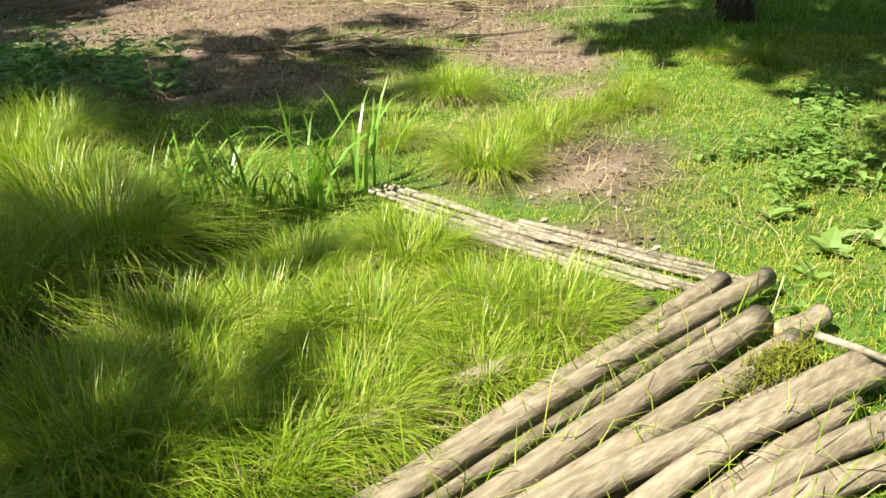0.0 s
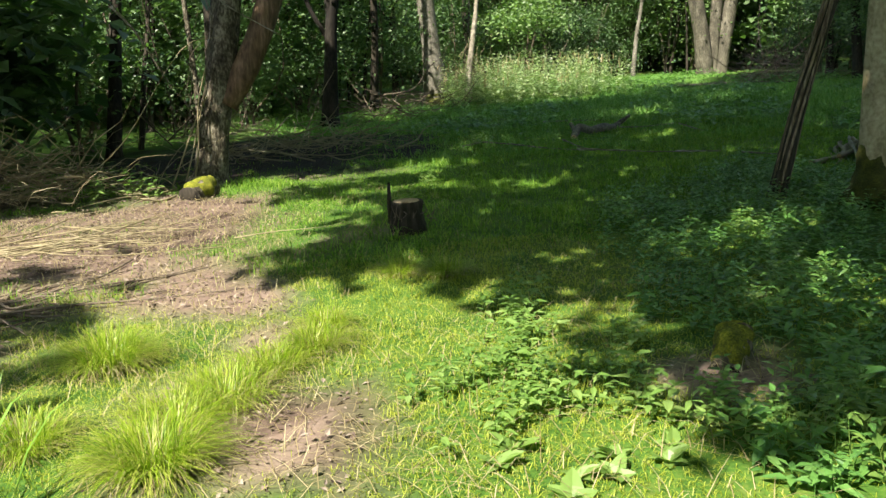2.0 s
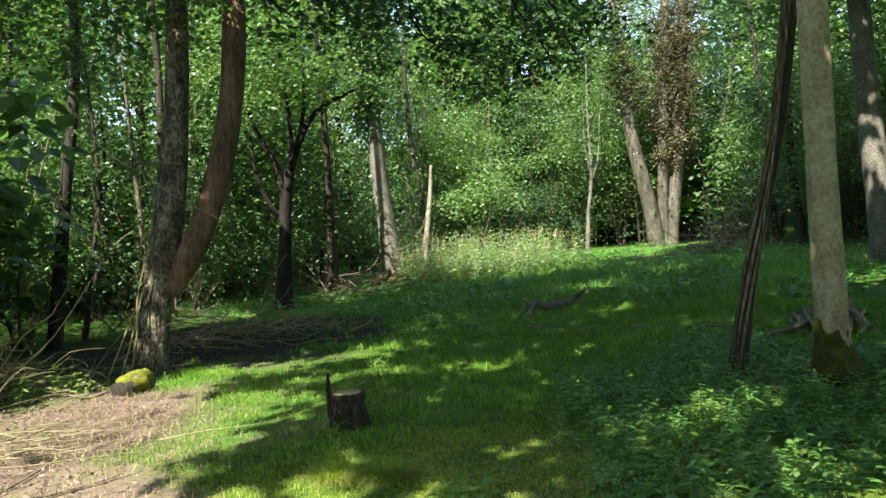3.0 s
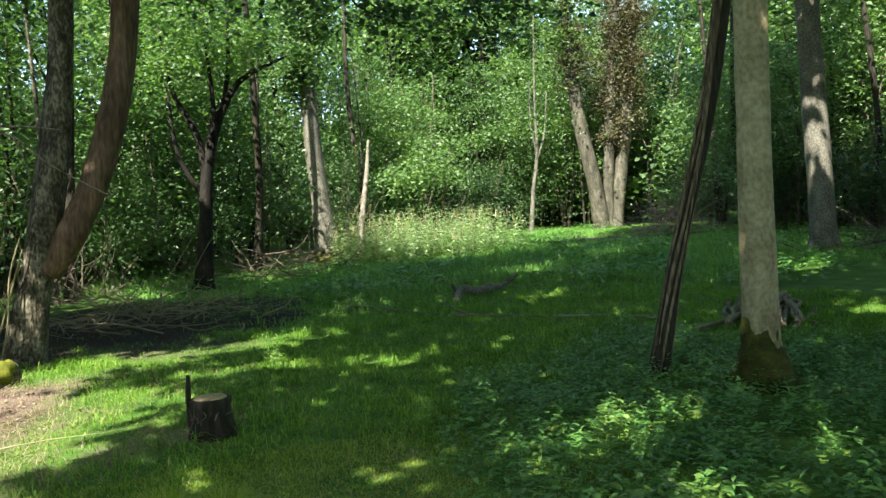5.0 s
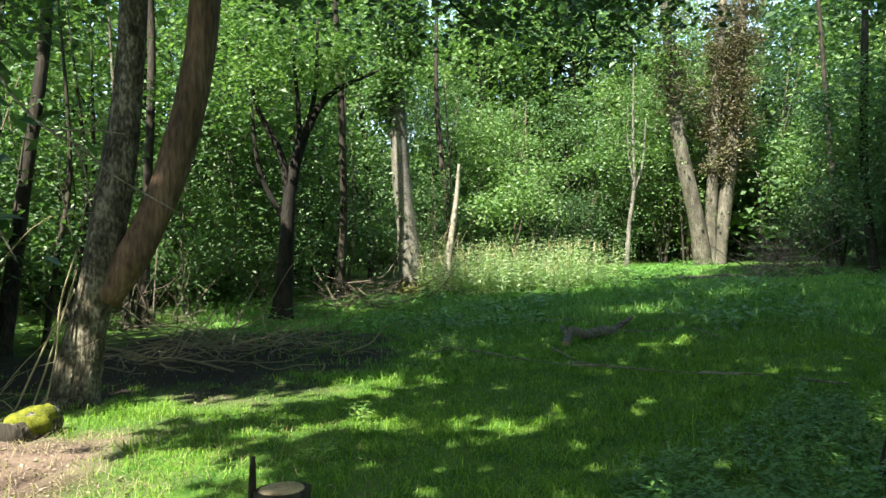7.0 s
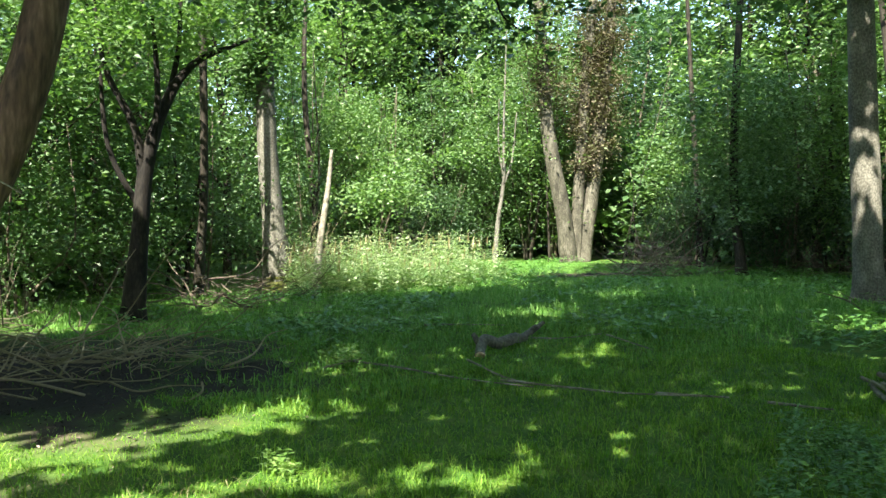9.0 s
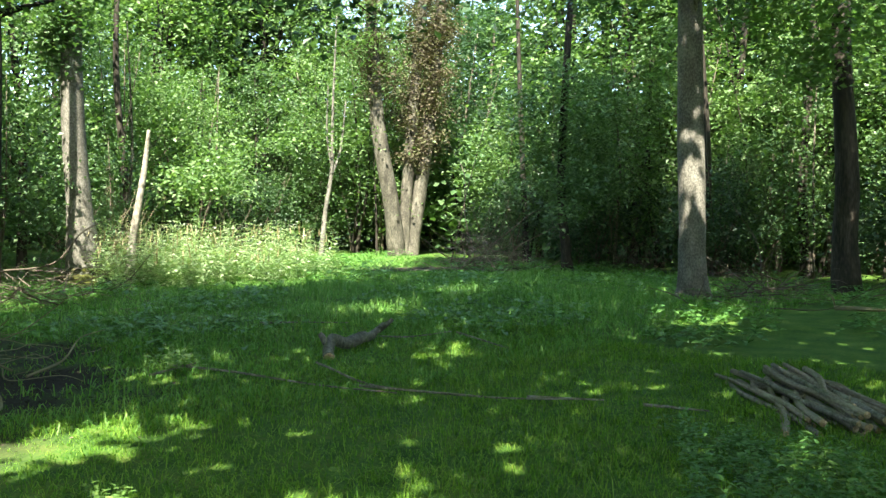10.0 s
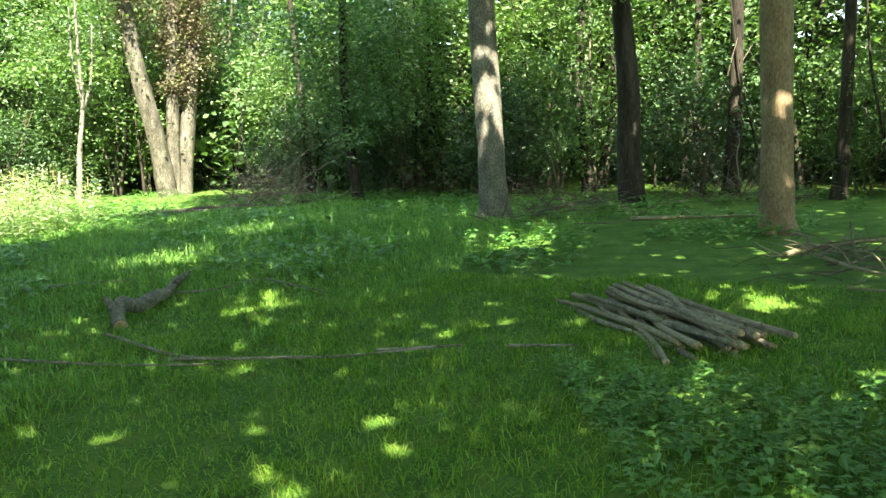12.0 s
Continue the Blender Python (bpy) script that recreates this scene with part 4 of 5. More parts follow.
grow_herbs()


def grass_tuft(at, radius, height, blades, rng, width=0.006, mat=None, lean=0.75, label="arching tuft of long bright green grass"):
    n = blades
    a, r = rng.uniform(0, 6.28, n), radius * 0.35 * np.sqrt(rng.random(n))
    pos = np.stack([np.cos(a) * r, np.sin(a) * r, np.full(n, -0.01)], 1)
    v, f = arc_arrays(pos, rng.uniform(0.55, 1.15, n) * height, rng.uniform(0.6, 1.2, n) * width, lean, rng, a + rng.normal(0, 0.6, n))
    ob = thing("grass_tuft", on_ground(*at), label, "grass tuft", "grass tufts")
    if n < 60:
        for k in range(n):
            part("leaf_blade", array_mesh("blade", v[k * 9:k * 9 + 9], f[:7], [mat or M_TUFT]), ob)
        return ob
    tagged(part("green_growth", array_mesh("tuft", v, f, [mat or M_TUFT]), ob), kind="stuff")
    k = n // 4
    a, r = rng.uniform(0, 6.28, k), radius * 0.4 * np.sqrt(rng.random(k))
    pos = np.stack([np.cos(a) * r, np.sin(a) * r, np.full(k, 0.0)], 1)
    v, f = arc_arrays(pos, rng.uniform(0.4, 0.9, k) * height, rng.uniform(0.6, 1.1, k) * width, lean * 1.5, rng, a + rng.normal(0, 0.5, k))
    tagged(part("dead_growth", array_mesh("dead", v, f, [M_DRY]), ob, "straw-coloured dead blades at the base"), kind="stuff")
    return ob


M_TUFT = material("sedge blade", [(0.1, 0.2, 0.01), (0.185, 0.295, 0.017), (0.29, 0.39, 0.035), (0.44, 0.44, 0.13)], 2, 9, 0.4, 0, island=0.7, translucent=0.4, spec=0.5)
M_IRIS = material("broad flag leaf", [(0.08, 0.19, 0.025), (0.14, 0.28, 0.04), (0.23, 0.38, 0.07)], 2, 9, 0.35, 0, island=0.7, translucent=0.35, spec=0.5)
TUFTS = [(-1.35, 2.99, 0.5, 0.55), (-1.6, 2.6, 0.5, 0.5), (-0.15, 3.04, 0.42, 0.26), (-0.65, 2.45, 0.5, 0.3), (-0.27, 2.42, 0.45, 0.28), (-0.31, 1.98, 0.45, 0.26), (0.36, 2.5, 0.45, 0.27), (-0.75, 1.98, 0.45, 0.3), (-0.84, 1.72, 0.4, 0.3),
         (-0.5, 1.72, 0.4, 0.26), (-1.06, 1.87, 0.45, 0.34), (0.22, 4.12, 0.4, 0.26), (0.08, 5.6, 0.4, 0.28), (1.2, 5.25, 0.3, 0.2), (-2.26, 4.7, 0.5, 0.4), (0.6, 4.75, 0.5, 0.22), (-2.28, 4.2, 0.5, 0.4), (0.13, 2.55, 0.4, 0.24), (0.1, 2.2, 0.4, 0.22),
         (-1.8, 3.6, 0.5, 0.4), (0.35, 4.5, 0.4, 0.2), (-0.55, 2.85, 0.4, 0.24), (1.35, 5.6, 0.25, 0.16), (-0.3, 4.6, 0.4, 0.2), (0.9, 5.1, 0.4, 0.18), (-0.9, 2.35, 0.4, 0.3), (2.5, 6.4, 0.3, 0.2), (2.2, 6.6, 0.3, 0.16)]


def grow_tufts():
    rng = np.random.default_rng(41)
    for x, y, r, h in TUFTS:
        grass_tuft((x, y), r * 1.15, h * 1.15, 1300 if h > 0.22 else 700, rng, 0.0042, lean=0.85)
    for x, y, n in [(-1.02, 3.45, 20), (-0.85, 3.6, 14), (-0.62, 3.66, 12), (-0.42, 3.78, 8), (-1.22, 3.55, 10)]:
        grass_tuft((x, y), 0.45, 0.62, n + 6, rng, 0.021, M_IRIS, 0.5, "clump of broad upright sword-shaped leaves")


grow_tufts()


def herb_plant(kind, rng):
    """One broad-leaved plant: a leafy stem, or a rosette of dock leaves."""
    if kind == "dock":
        n = 11
        a = np.linspace(0, 6.28, n, endpoint=False) + rng.normal(0, 0.25, n)
        d = np.stack([np.cos(a), np.sin(a), rng.uniform(0.1, 1.0, n)], 1)
        v, f = leaf6_arrays(np.zeros((n, 3)), d, np.tile([0, 0, 1.0], (n, 1)) + rng.normal(0, 0.2, (n, 3)), rng.uniform(0.06, 0.13, n), 0.55)
        ob = tagged(new("dock_plant"), "rosette of broad pale green dock leaves in the grass", "plant", "dock plants")
        for k in range(n):
            part("leaf", array_mesh("dock_leaf", v[k * 7:k * 7 + 7], f[:6], [M_NETTLE_LIGHT]), ob)
        return ob
    ob = tagged(new("herb_plant"), "bushy green herb with pointed opposite leaves", "plant", "herb plants by the grass")
    for k in range(8):
        p = np.array([[rng.normal(0, 0.1), rng.normal(0, 0.1), 0.0]])
        v, f = herb_arrays(p, rng.uniform(0.12, 0.24, 1), rng.uniform(0.055, 0.09, 1), 5, rng, 0.42)
        part("leafy_stem", array_mesh("herb", v, f, [M_NETTLE_LIGHT]), ob)
    return ob


# yellower and paler than the shaded herbs, partly sunlight put into the colour
M_NETTLE_LIGHT = material("pale herb leaf with sun in its colour", [(0.1, 0.2, 0.04), (0.155, 0.265, 0.06), (0.225, 0.335, 0.1)], 2, 30, 0.4, 0, island=0.7, translucent=0.35, spec=0.5)


def plant_edges():
    rng = np.random.default_rng(51)
    for kind, spots in (("dock", [(1.85, 3.2), (1.95, 3.35), (1.72, 3.25), (1.6, 3.1), (2.2, 3.3), (2.1, 3.2), (2.45, 3.05), (1.45, 2.85), (1.5, 3.5), (1.62, 3.6), (1.3, 2.6)]),
                        ("herb", [(1.72, 4.3), (1.9, 4.35), (2.05, 4.45), (2.2, 4.6), (2.35, 4.8), (2.45, 5.1), (2.6, 5.4), (1.85, 4.05), (2.05, 3.9), (2.3, 4.1), (1.65, 3.75), (2.35, 3.55), (2.65, 3.1), (2.8, 2.95), (2.9, 3.2), (2.5, 3.4), (2.75, 4.3), (4.1, 4.6), (4.35, 4.75), (4.5, 4.55),
                                  (4.25, 4.95), (5.1, 6.1), (5.3, 6.3), (6.0, 6.4), (7.8, 8.5), (8.05, 8.25), (7.4, 8.1), (3.0, 2.7), (3.6, 4.4), (3.8, 4.9), (7.1, 15.7), (7.3, 15.9), (7.0, 15.4), (4.3, 11.2), (3.4, 9.9)])):
        first = [herb_plant(kind, rng) for _ in range(3)]
        for i, (x, y) in enumerate(spots):
            m = Matrix.Translation(on_ground(x, y)) @ pose(0, 0, 0, 0, 0, rng.uniform(0, 360)) @ Matrix.Scale(rng.uniform(0.85, 1.25), 4)
            if i < 3:
                first[i].matrix_basis = m
            else:
                copy_thing(first[i % 3], m)


plant_edges()


def leafy_clumps():
    rng = np.random.default_rng(55)
    for name, label, group, spots, size in (("leafy_bush", "small bright green bush beside the forked tree", "", [(0.55, 12.95)], 2.6),
                                            ("herb_plant", "dark green herb with pointed leaves by the bare soil", "herb plants by the bare soil", [(-2.2, 5.4), (-2.5, 5.7), (-2.8, 6.0), (-2.3, 6.0), (-2.6, 6.4), (-3.0, 5.6), (-3.1, 6.3), (-2.9, 6.8), (-2.4, 6.8), (-3.3, 6.7), (-2.0, 5.8), (-3.5, 6.1)], 1.6)):
        for x, y in spots:
            ob = thing(name, on_ground(x, y), label, "bush" if name == "leafy_bush" else "plant", group)
            for k in range(14 if name == "leafy_bush" else 7):
                p = np.array([[rng.normal(0, 0.09), rng.normal(0, 0.09), 0.0]]) * size
                v, f = herb_arrays(p, rng.uniform(0.1, 0.22, 1) * size, rng.uniform(0.06, 0.1, 1) * min(size, 1.4), 5, rng, 0.48)
                part("leafy_stem", array_mesh("stem", v, f, [M_NETTLE_LIGHT if name == "leafy_bush" else M_NETTLE]), ob)


leafy_clumps()

# ---- logs, poles and dead wood ----


def log(name, a, b, r, label, category="log", group="", mat=None, bend=0.02, rng=RNG, end=None, twigs=0, taper=0.85):
    """A felled length of wood from a to b (centres of its ends), with sawn end faces of their own."""
    a, b = np.array(a, float), np.array(b, float)
    m1 = a * 0.66 + b * 0.34 + rng.normal(0, bend, 3) * np.array([1, 1, 0.4])
    m2 = a * 0.33 + b * 0.67 + rng.normal(0, bend, 3) * np.array([1, 1, 0.4])
    ob = thing(name, a, label, category, group)
    pts = [np.zeros(3), m1 - a, m2 - a, b - a]
    bark = part("bark", tube_mesh("log", pts, [r, r * (1 - (1 - taper) * 0.33), r * (1 - (1 - taper) * 0.6), r * taper], mat or M_LOG, end or M_LOGEND, sides=14, steps=6, knobs=0.035, rng=rng), ob)
    for _ in range(twigs):
        t = rng.uniform(0.15, 0.9)
        q = (b - a) * t
        part("branch_stub", tube_mesh("stub", [q, q + rng.normal(0, 1, 3) * r * 0.6 + np.array([0, 0, r * 1.2])], [r * 0.35, r * 0.2], mat or M_LOG, end or M_LOGEND, sides=8, steps=3, rng=rng), bark)
    return ob


def stack_logs():
    rng = np.random.default_rng(61)
    lab = "long weathered grey-brown log in a low stack"
    # upper end, a place further down, height of the axis, radius
    rows = [(1.03, 2.71, -0.24, 1.59, 0.06, 0.045), (1.2, 2.72, -0.1, 1.57, 0.065, 0.044), (1.06, 2.41, 0.12, 1.58, 0.075, 0.057), (1.13, 2.27, 0.26, 1.59, 0.06, 0.06), (1.28, 2.12, 0.4, 1.55, 0.09, 0.052),
            (1.33, 2.1, 0.57, 1.59, 0.07, 0.048), (1.32, 1.9, 0.72, 1.55, 0.05, 0.05), (1.3, 1.76, 0.89, 1.58, 0.045, 0.05), (1.35, 1.66, 0.95, 1.45, 0.045, 0.05), (0.74, 2.61, -0.67, 1.65, 0.02, 0.045), (0.98, 2.52, 0.0, 1.66, 0.02, 0.048), (1.1, 2.22, 0.3, 1.5, 0.015, 0.045), (1.2, 2.0, 0.5, 1.5, 0.015, 0.045)]
    for x, y, x2, y2, z, r in rows:
        d = unit(np.array([x2 - x, y2 - y]))
        length = math.hypot(x2 - x, y2 - y) + 0.8
        log("stacked_log", (x, y, z), (x + d[0] * length, y + d[1] * length, z + rng.uniform(-0.01, 0.015)), r * 0.82, lab, "log", "logs of the near stack", bend=0.018, rng=rng)
    log("stacked_log", (1.3, 2.47, 0.045), (1.1, 2.37, 0.04), 0.04, "short cut end of a pale log beside the stack", "log", rng=rng)
    n = 700
    u, w = rng.normal(0, 0.1, n), rng.normal(0, 0.032, n)
    pos = np.stack([u * 0.8 - w * 0.6, u * 0.6 + w * 0.8, 0.012 - 3.0 * w * w - 0.5 * u * u], 1)
    v, f = blade_arrays(pos, rng.uniform(0.015, 0.04, n), 0.005, 0.8, rng)
    m = tagged(new("moss_cushion", array_mesh("moss", v, f, [M_MOSSGOLD])), "cushion of olive moss on the stacked logs", "moss", kind="stuff")
    m.location = (1.0, 2.07, 0.115)
    n = 260
    t, w = rng.random(n), rng.uniform(-0.75, 0.1, n)
    pos = np.stack([1.15 - 1.3 * t - w * 0.55, 2.62 - 1.1 * t + w * 0.75, np.full(n, 0.0)], 1)
    v, f = blade_arrays(pos, rng.uniform(0.16, 0.32, n), 0.004, 0.9, rng)
    tagged(new("grass_stems", array_mesh("stems", v, f, [M_TUFT])), "long thin grass stems growing through the stacked logs", "grass", kind="stuff")
    log("dead_stick", (1.15, 2.2, 0.13), (1.4, 1.92, 0.15), 0.013, "thin bleached stick lying across the logs", "stick", mat=M_POLE, rng=rng, bend=0.004)
    # two overlapping bundles of thin poles
    across = np.array([0.6, 0.8])
    for x, y, x2, y2, count, gap in [(-0.36, 3.92, 0.55, 3.22, 4, 0.036), (-0.3, 3.74, 0.3, 3.27, 2, 0.04), (0.12, 3.4, 0.92, 2.8, 4, 0.04), (0.38, 3.4, 1.12, 2.88, 4, 0.036)]:
        for k in range(count):
            o = across * (k - (count - 1) / 2) * gap
            a, b = rng.uniform(-0.16, 0.16, 2)
            d = unit(np.array([x2 - x, y2 - y]))
            p, q = np.array([x, y]) + o + d * a, np.array([x2, y2]) + o * rng.uniform(0.6, 1.3) + d * b
            log("thin_pole", on_ground(*p, 0.02), on_ground(*q, 0.02), rng.uniform(0.009, 0.015), "thin sun-bleached pole lying in the grass", "pole", "poles laid along the grass", M_POLE, 0.01, rng, M_POLE)
    for k in range(36):
        row = 0 if k < 13 else 1 if k < 24 else 2 if k < 32 else 3
        i = k - (0, 13, 24, 32)[row]
        across = (i - (6.0, 5.0, 3.5, 1.5)[row]) * 0.08 + rng.uniform(-0.03, 0.03)
        z = 0.035 + row * 0.065 + float(ground_z(10.6, 9.6))
        d, n = np.array([-0.76, -0.65, 0]), np.array([0.65, -0.76, 0])
        mid = np.array([10.62, 9.5, z]) + n * across
        turn = rng.normal(0, 0.1)
        d = d + n * turn
        L = rng.uniform(0.9, 1.35)
        mid = mid + d * rng.normal(0, 0.12)
        log("piled_log", mid - d * L, mid + d * L + np.array([0, 0, rng.uniform(-0.02, 0.02)]), rng.uniform(0.022, 0.038), "grey mossy log in a heap on the grass", "log", "logs of the heap", M_LOG if k % 3 else M_POLE, 0.05, rng, twigs=1)


stack_logs()


def chopping_stump():
    rng = np.random.default_rng(71)
    s = thing("tree_stump", on_ground(2.88, 8.25), "dark cut stump with a pale sawn top on the grass", "stump")
    part("bark", tube_mesh("stump", [(0, 0, -0.08), (0, 0, 0.04), (0, 0, 0.2), (0.0, 0, 0.31)], [0.19, 0.17, 0.155, 0.155], M_BARKDARK, M_BARKDARK, sides=26, steps=5, knobs=0.035, flute=0.06, flutes=14), s)
    part("sawn_top", tube_mesh("top", [(0, 0, 0.302), (0, 0, 0.318)], [0.13, 0.125], M_LOGEND, M_LOGEND, sides=24, steps=2, knobs=0.02), s, "pale sawn wood face")
    part("sliver", tube_mesh("sliver", [(-0.15, 0.06, 0.1), (-0.155, 0.06, 0.3), (-0.145, 0.065, 0.5)], [0.028, 0.024, 0.014], M_BARKDARK, sides=8, steps=3), s, "dark upright splinter of wood")
    for k in range(14):
        a = rng.uniform(3.4, 6.1)
        p = np.array([math.cos(a) * 0.2, math.sin(a) * 0.2, rng.uniform(0.02, 0.25)])
        q = p + np.array([math.cos(a) * rng.uniform(0, 0.1), math.sin(a) * 0.08, rng.uniform(-0.15, 0.15)])
        part("twig", tube_mesh("twig", [p, (p + q) / 2 + rng.normal(0, 0.03, 3), q], [0.004, 0.004, 0.002], M_STICK, sides=5, steps=3), s)


chopping_stump()


def dead_wood():
    rng = np.random.default_rng(81)
    z = float(ground_z(9.8, 15.5))
    limb = thing("fallen_limb", (8.95, 15.1, z), "crooked mossy grey limb lying on the grass", "branch")
    part("bark", tube_mesh("limb", [(-0.12, -0.2, 0.03), (0.05, 0.02, 0.1), (0.28, 0.2, 0.2), (0.6, 0.3, 0.1), (1.0, 0.46, 0.14), (1.35, 0.66, 0.1), (1.8, 0.85, 0.22)], [0.07, 0.078, 0.08, 0.075, 0.085, 0.07, 0.05], M_BARKGREY, M_LOGEND, sides=12, knobs=0.09), limb)
    part("branch_stub", tube_mesh("stub", [(0.1, 0.1, 0.14), (0.05, 0.2, 0.3)], [0.05, 0.035], M_BARKGREY, M_LOGEND, sides=8, steps=3), limb)
    part("branch_stub", tube_mesh("stub", [(1.6, 0.75, 0.16), (1.8, 0.65, 0.32)], [0.05, 0.03], M_BARKGREY, M_LOGEND, sides=8, steps=3), limb)
    lab = "long thin pale pole lying in the grass"
    for line in ([(7.0, 15.6), (7.31, 14.7), (7.6, 13.6), (7.86, 12.61)], [(8.4, 14.6), (8.26, 14.19), (8.04, 13.16), (8.3, 12.2), (8.46, 11.7), (8.9, 11.1)], [(9.05, 10.5), (9.28, 9.95)], [(10.3, 16.0), (10.74, 15.43), (11.6, 15.3)], [(11.6, 15.2), (11.07, 13.79)],
                 [(9.87, 17.96), (10.4, 17.4), (10.89, 16.94)], [(8.7, 11.6), (9.0, 10.9)], [(6.6, 15.3), (7.3, 15.5)], [(7.9, 13.3), (8.3, 12.0)]):
        pts = [tuple(on_ground(x, y, 0.065)) for x, y in line]
        o = np.array(pts[0])
        ob = new("fallen_pole", tube_mesh("pole", np.array(pts) - o, np.linspace(0.016, 0.008, len(pts)), M_POLE, sides=8, knobs=0.05))
        ob.location = o
        tagged(ob, lab, "pole", "poles in the clearing")
    for x, y, turn, L, r, tilt, label in [(1.38, 12.2, 50, 0.55, 0.14, 6, "short log covered with golden moss"), (3.03, 3.9, 35, 0.26, 0.085, 30, "small stub of wood under bright golden moss")]:
        ob = thing("mossy_log", on_ground(x, y, r * 0.6), label, "log")
        c, s = math.cos(radians(turn)) * L / 2, math.sin(radians(turn)) * L / 2
        up = math.tan(radians(tilt)) * L / 2
        part("wood", tube_mesh("wood", [(-c, -s, -up), (0, 0, 0), (c, s, up)], [r, r * 1.02, r * 0.95], M_BARK, M_BARKDARK, sides=14, knobs=0.06), ob)
        part("moss", tube_mesh("moss", [(-c * 0.9, -s * 0.9, -up + 0.02), (-c * 0.4, -s * 0.4, 0.03 - up * 0.4), (c * 0.5, s * 0.5, 0.03 + up * 0.5), (c * 0.9, s * 0.9, up + 0.02)], [r * 0.7, r * 1.02, r * 1.05, r * 0.7], M_MOSSGOLD, sides=16, knobs=0.12), ob, "golden moss")
    # sticks leaning on the forked tree
    for dx, dy, h in [(-0.55, -0.35, 1.5), (-0.42, -0.42, 1.75), (-0.72, -0.2, 1.3)]:
        a = on_ground(1.85 + dx, 13.9 + dy)
        b = Vector((1.85 + 0.02 + dx * 0.12, 13.9 - 0.22, h))
        log("leaning_stick", a, b, 0.012, "thin stick leaning against the forked tree", "stick", "sticks leaning on the forked tree", M_STICKPALE, 0.02, rng, M_STICKPALE)
    # dead boughs that lie before the straight tree
    for line, r in (([(15.0, 8.9), (15.3, 8.6), (15.5, 8.0), (15.8, 7.3)], 0.045), ([(15.2, 8.5), (13.6, 8.0), (12.6, 7.6), (11.6, 7.3)], 0.028), ([(12.4, 8.0), (11.8, 7.5), (11.3, 7.2)], 0.022), ([(19.5, 12.2), (19.2, 10.9), (19.6, 9.6)], 0.05)):
        pts = [tuple(on_ground(x, y, 0.1 + 0.06 * k)) for k, (x, y) in enumerate(line)]
        o = np.array(on_ground(*line[0]))
        bough = thing("dead_bough", o, "bare dead bough lying in the herbs", "branch", "dead boughs in the herbs")
        part("bark", tube_mesh("bough", np.array(pts) - o, np.linspace(r, r * 0.4, len(pts)), M_STICKPALE, sides=9, knobs=0.08), bough)
        for k in range(5):
            q = np.array(pts[k % len(pts)]) - o
            e = q + np.array([rng.normal(0, 0.35), rng.normal(0, 0.35), rng.uniform(0.05, 0.3)])
            part("twig", tube_mesh("twig", [q, (q + e) / 2 + rng.normal(0, 0.05, 3), e], [r * 0.35, r * 0.25, 0.004], M_STICKPALE, sides=6, steps=3), bough)
    br = thing("dead_branch", (1.9, 13.56, 2.86), "pale dead branch hanging in the forked tree", "branch")
    for pts, r in ([[(-0.95, 0.3, 1.1), (-0.68, 0.29, 0.6), (-0.35, 0.1, 0.22), (0, 0, 0), (0.3, -0.1, -0.3), (0.98, -0.41, -0.76)], 0.02], [[(-0.3, 0.1, 0.2), (0.1, 0.0, 0.2), (0.46, -0.16, 0.14)], 0.013], [[(-0.1, 0, 0.1), (0.05, 0, -0.4), (-0.05, 0, -0.9)], 0.016], [[(0.05, 0, 0.15), (0.35, 0, 0.5)], 0.012],
                   [[(-1.3, 0.3, -0.2), (-1.0, 0.2, -0.6), (-0.7, 0.2, -1.2)], 0.025]):
        part("branch", tube_mesh("branch", pts, np.linspace(r, r * 0.35, len(pts)), M_POLE, sides=8, knobs=0.08), br)


dead_wood()


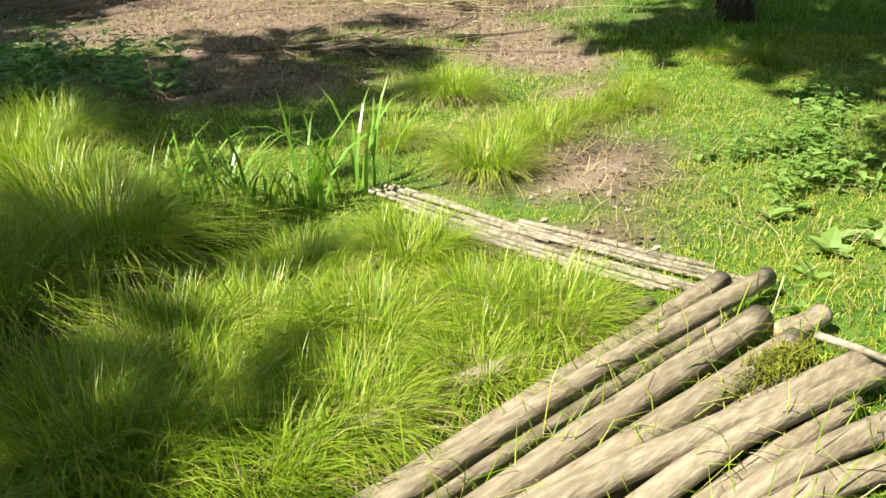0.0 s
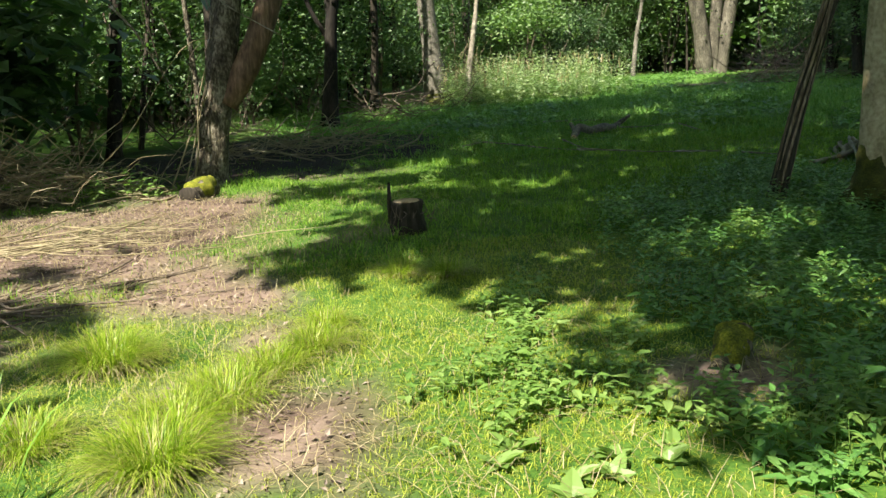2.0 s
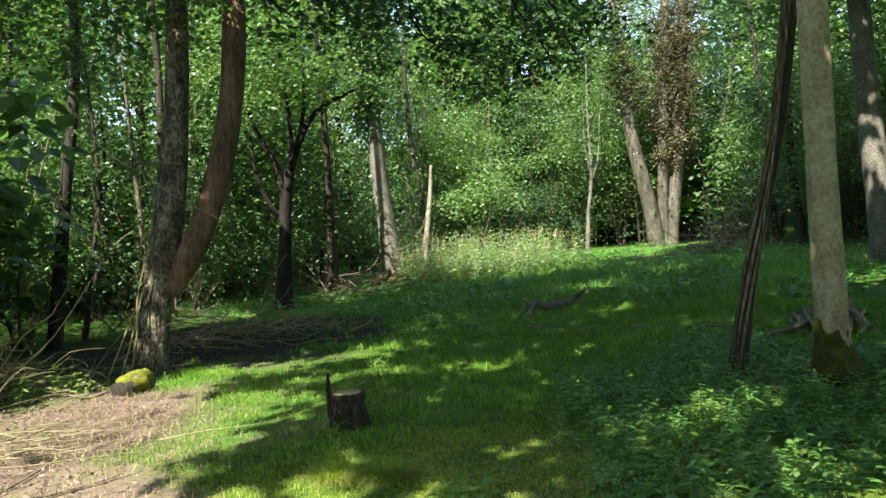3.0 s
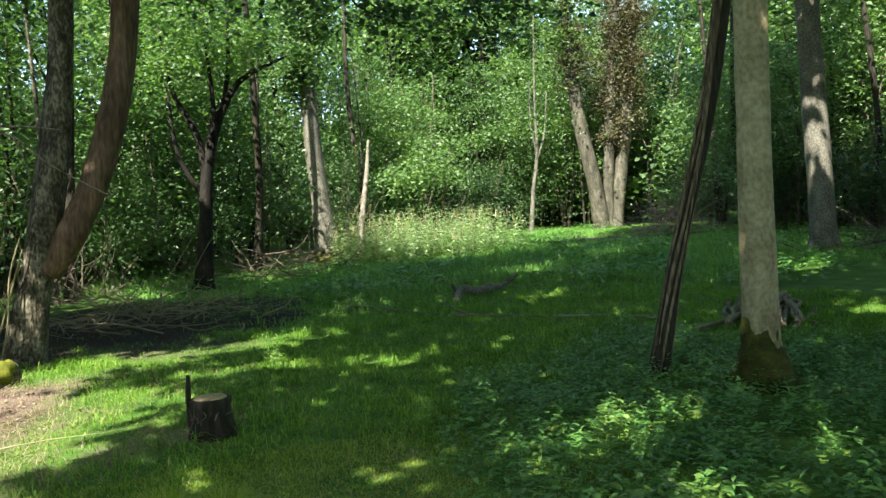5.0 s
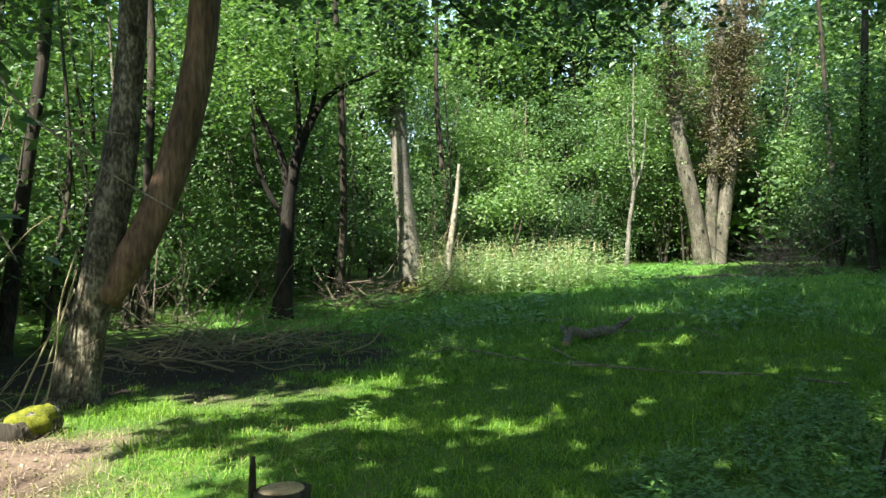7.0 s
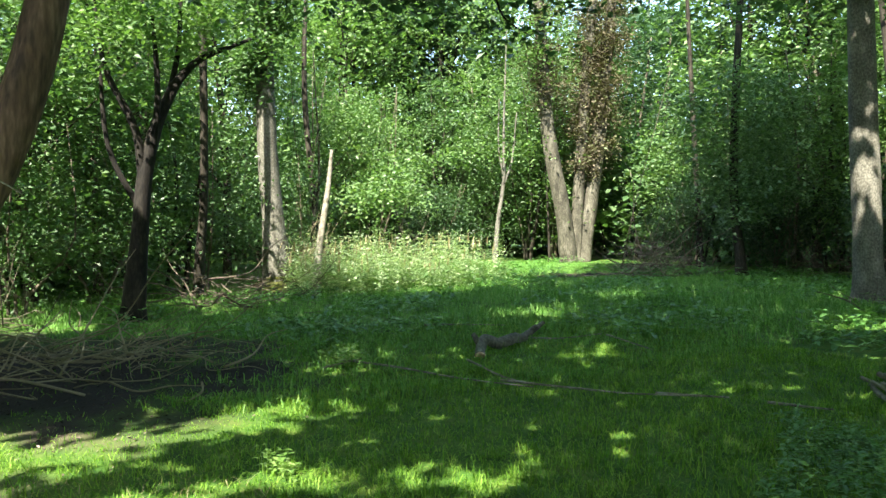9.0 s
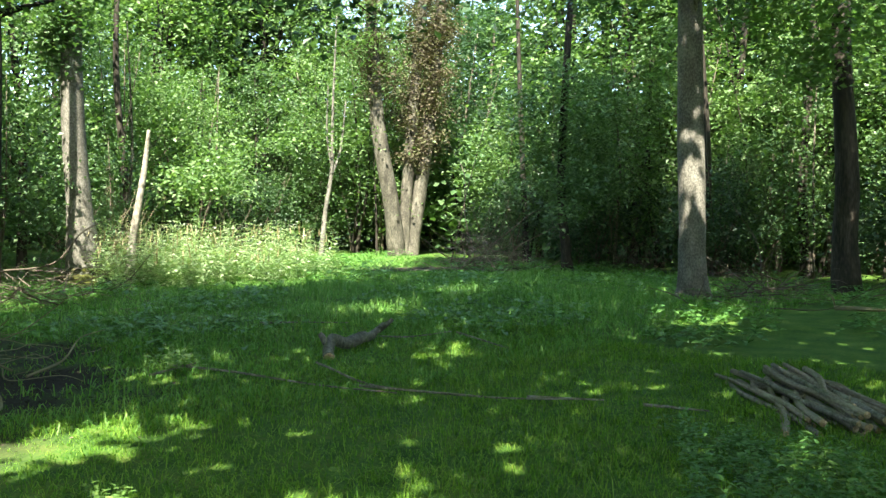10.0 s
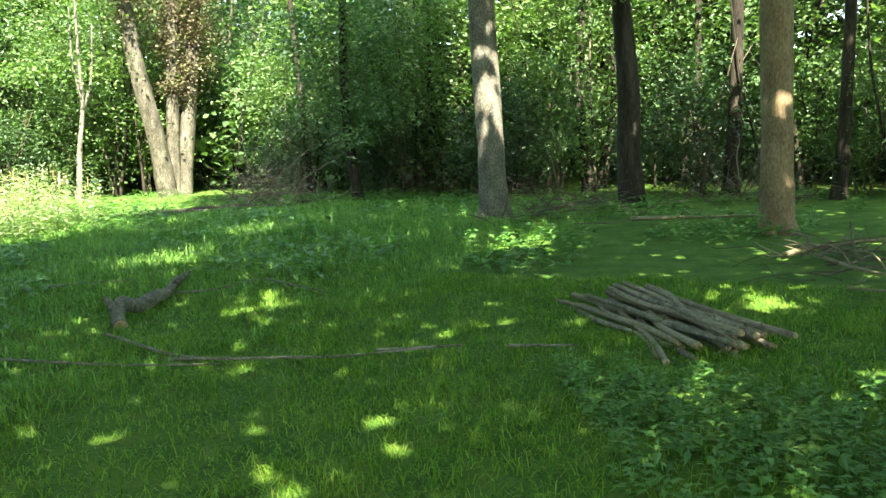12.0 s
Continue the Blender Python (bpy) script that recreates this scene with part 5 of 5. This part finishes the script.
def brush_pile(name, label, cx, cy, rx, ry, h, branches, twigs, rng, mat, upright=0.25, crook=1.0, thick=(0.009, 0.022)):
    """Cut branches thrown on a heap: larger ones each a part, fine twigs together."""
    pile = thing(name, on_ground(cx, cy), label, "brushwood")

    def one(L, r, sides, steps):
        p = np.array([rng.normal(0, 0.45) * rx, rng.normal(0, 0.45) * ry, 0])
        p[2] = h * max(0.05, 1 - (p[0] / rx) ** 2 - (p[1] / ry) ** 2) * rng.random() + 0.03
        a = rng.normal(0.3, 0.9) if upright < 0.2 else rng.uniform(0, 6.28)
        d = np.array([math.cos(a), math.sin(a), abs(rng.normal(0, upright)) if rng.random() < 0.6 else 0.02]) * L
        z = float(ground_z(cx, cy))
        pts = [p, p + d * 0.35 + rng.normal(0, 0.05, 3) * L * crook, p + d * 0.7 + rng.normal(0, 0.07, 3) * L * crook, p + d]
        pts = [np.array([q[0], q[1], max(q[2], 0.02 + float(ground_z(cx + q[0], cy + q[1])) - z)]) for q in pts]
        return tube_arrays(pts, [r, r * 0.8, r * 0.55, r * 0.25], sides=sides, steps=steps, rng=rng)

    for _ in range(branches):
        v, f, e = one(rng.uniform(0.8, 2.2), rng.uniform(*thick), 7, 4)
        part("branch", array_mesh("branch", v, f, [mat], None, True), pile)
    v, f, e = joined([one(rng.uniform(0.3, 1.3), rng.uniform(0.003, 0.009), 4, 2) for _ in range(twigs)])
    tagged(part("fine_brush", array_mesh("twigs", v, f, [mat], None, True), pile), kind="stuff")


def heap_brush():
    rng = np.random.default_rng(91)
    brush_pile("brush_pile", "heap of dead grey branches beside the forked tree", -1.3, 13.4, 2.2, 0.9, 0.8, 60, 520, rng, M_STICKPALE, 0.45, thick=(0.008, 0.02))
    brush_pile("brush_pile", "broad low heap of dead branches in the shade", 4.0, 17.1, 2.2, 1.6, 0.42, 70, 110, rng, M_STICKPALE, 0.3, thick=(0.006, 0.018))
    brush_pile("brush_pile", "loose dead branches at the wood's edge", 8.3, 23.5, 2.4, 1.2, 0.8, 30, 160, rng, M_STICK, 0.6)
    brush_pile("brush_pile", "red-brown dead brushwood before the wood", 23.2, 24.6, 2.2, 1.0, 1.1, 30, 300, rng, M_LITTER, 0.8)
    brush_pile("brush_pile", "pale dry brushwood by the grey tree", 12.4, 28.2, 1.2, 0.8, 1.3, 20, 200, rng, M_STICKPALE, 1.0)
    brush_pile("brush_pile", "dead branches lying under the straight tree", 14.6, 8.2, 1.4, 0.8, 0.25, 16, 40, rng, M_STICK, 0.1)
    brush_pile("brush_pile", "twigs and dead wood round the grey tree", 20.6, 14.0, 2.6, 1.2, 0.5, 24, 160, rng, M_STICK, 0.4)
    brush_pile("brush_pile", "long pale sticks scattered on the bare soil", -0.6, 9.6, 1.6, 1.2, 0.03, 13, 70, rng, M_STICKPALE, 0.0, 0.3, (0.006, 0.012))
    brush_pile("brush_pile", "dark broken sticks on the bare soil", -0.9, 7.3, 1.4, 0.5, 0.03, 14, 60, rng, M_STICK, 0.0, 0.3, (0.008, 0.02))

    for x, y, w, d in [(26.5, 17.5, 2.5, 1.0), (27.2, 21.0, 1.5, 1.8), (24.8, 11.0, 1.6, 2.0), (25.6, 26.6, 1.6, 1.2), (2.5, 21.6, 2.0, 0.8), (19.0, 33.6, 2.5, 0.8)]:
        brush_pile("undergrowth_thicket", "tangle of thin dead stems under the wood's edge", x, y, w, d, 0.5, 14, 150, rng, M_STICK, 1.3)


heap_brush()
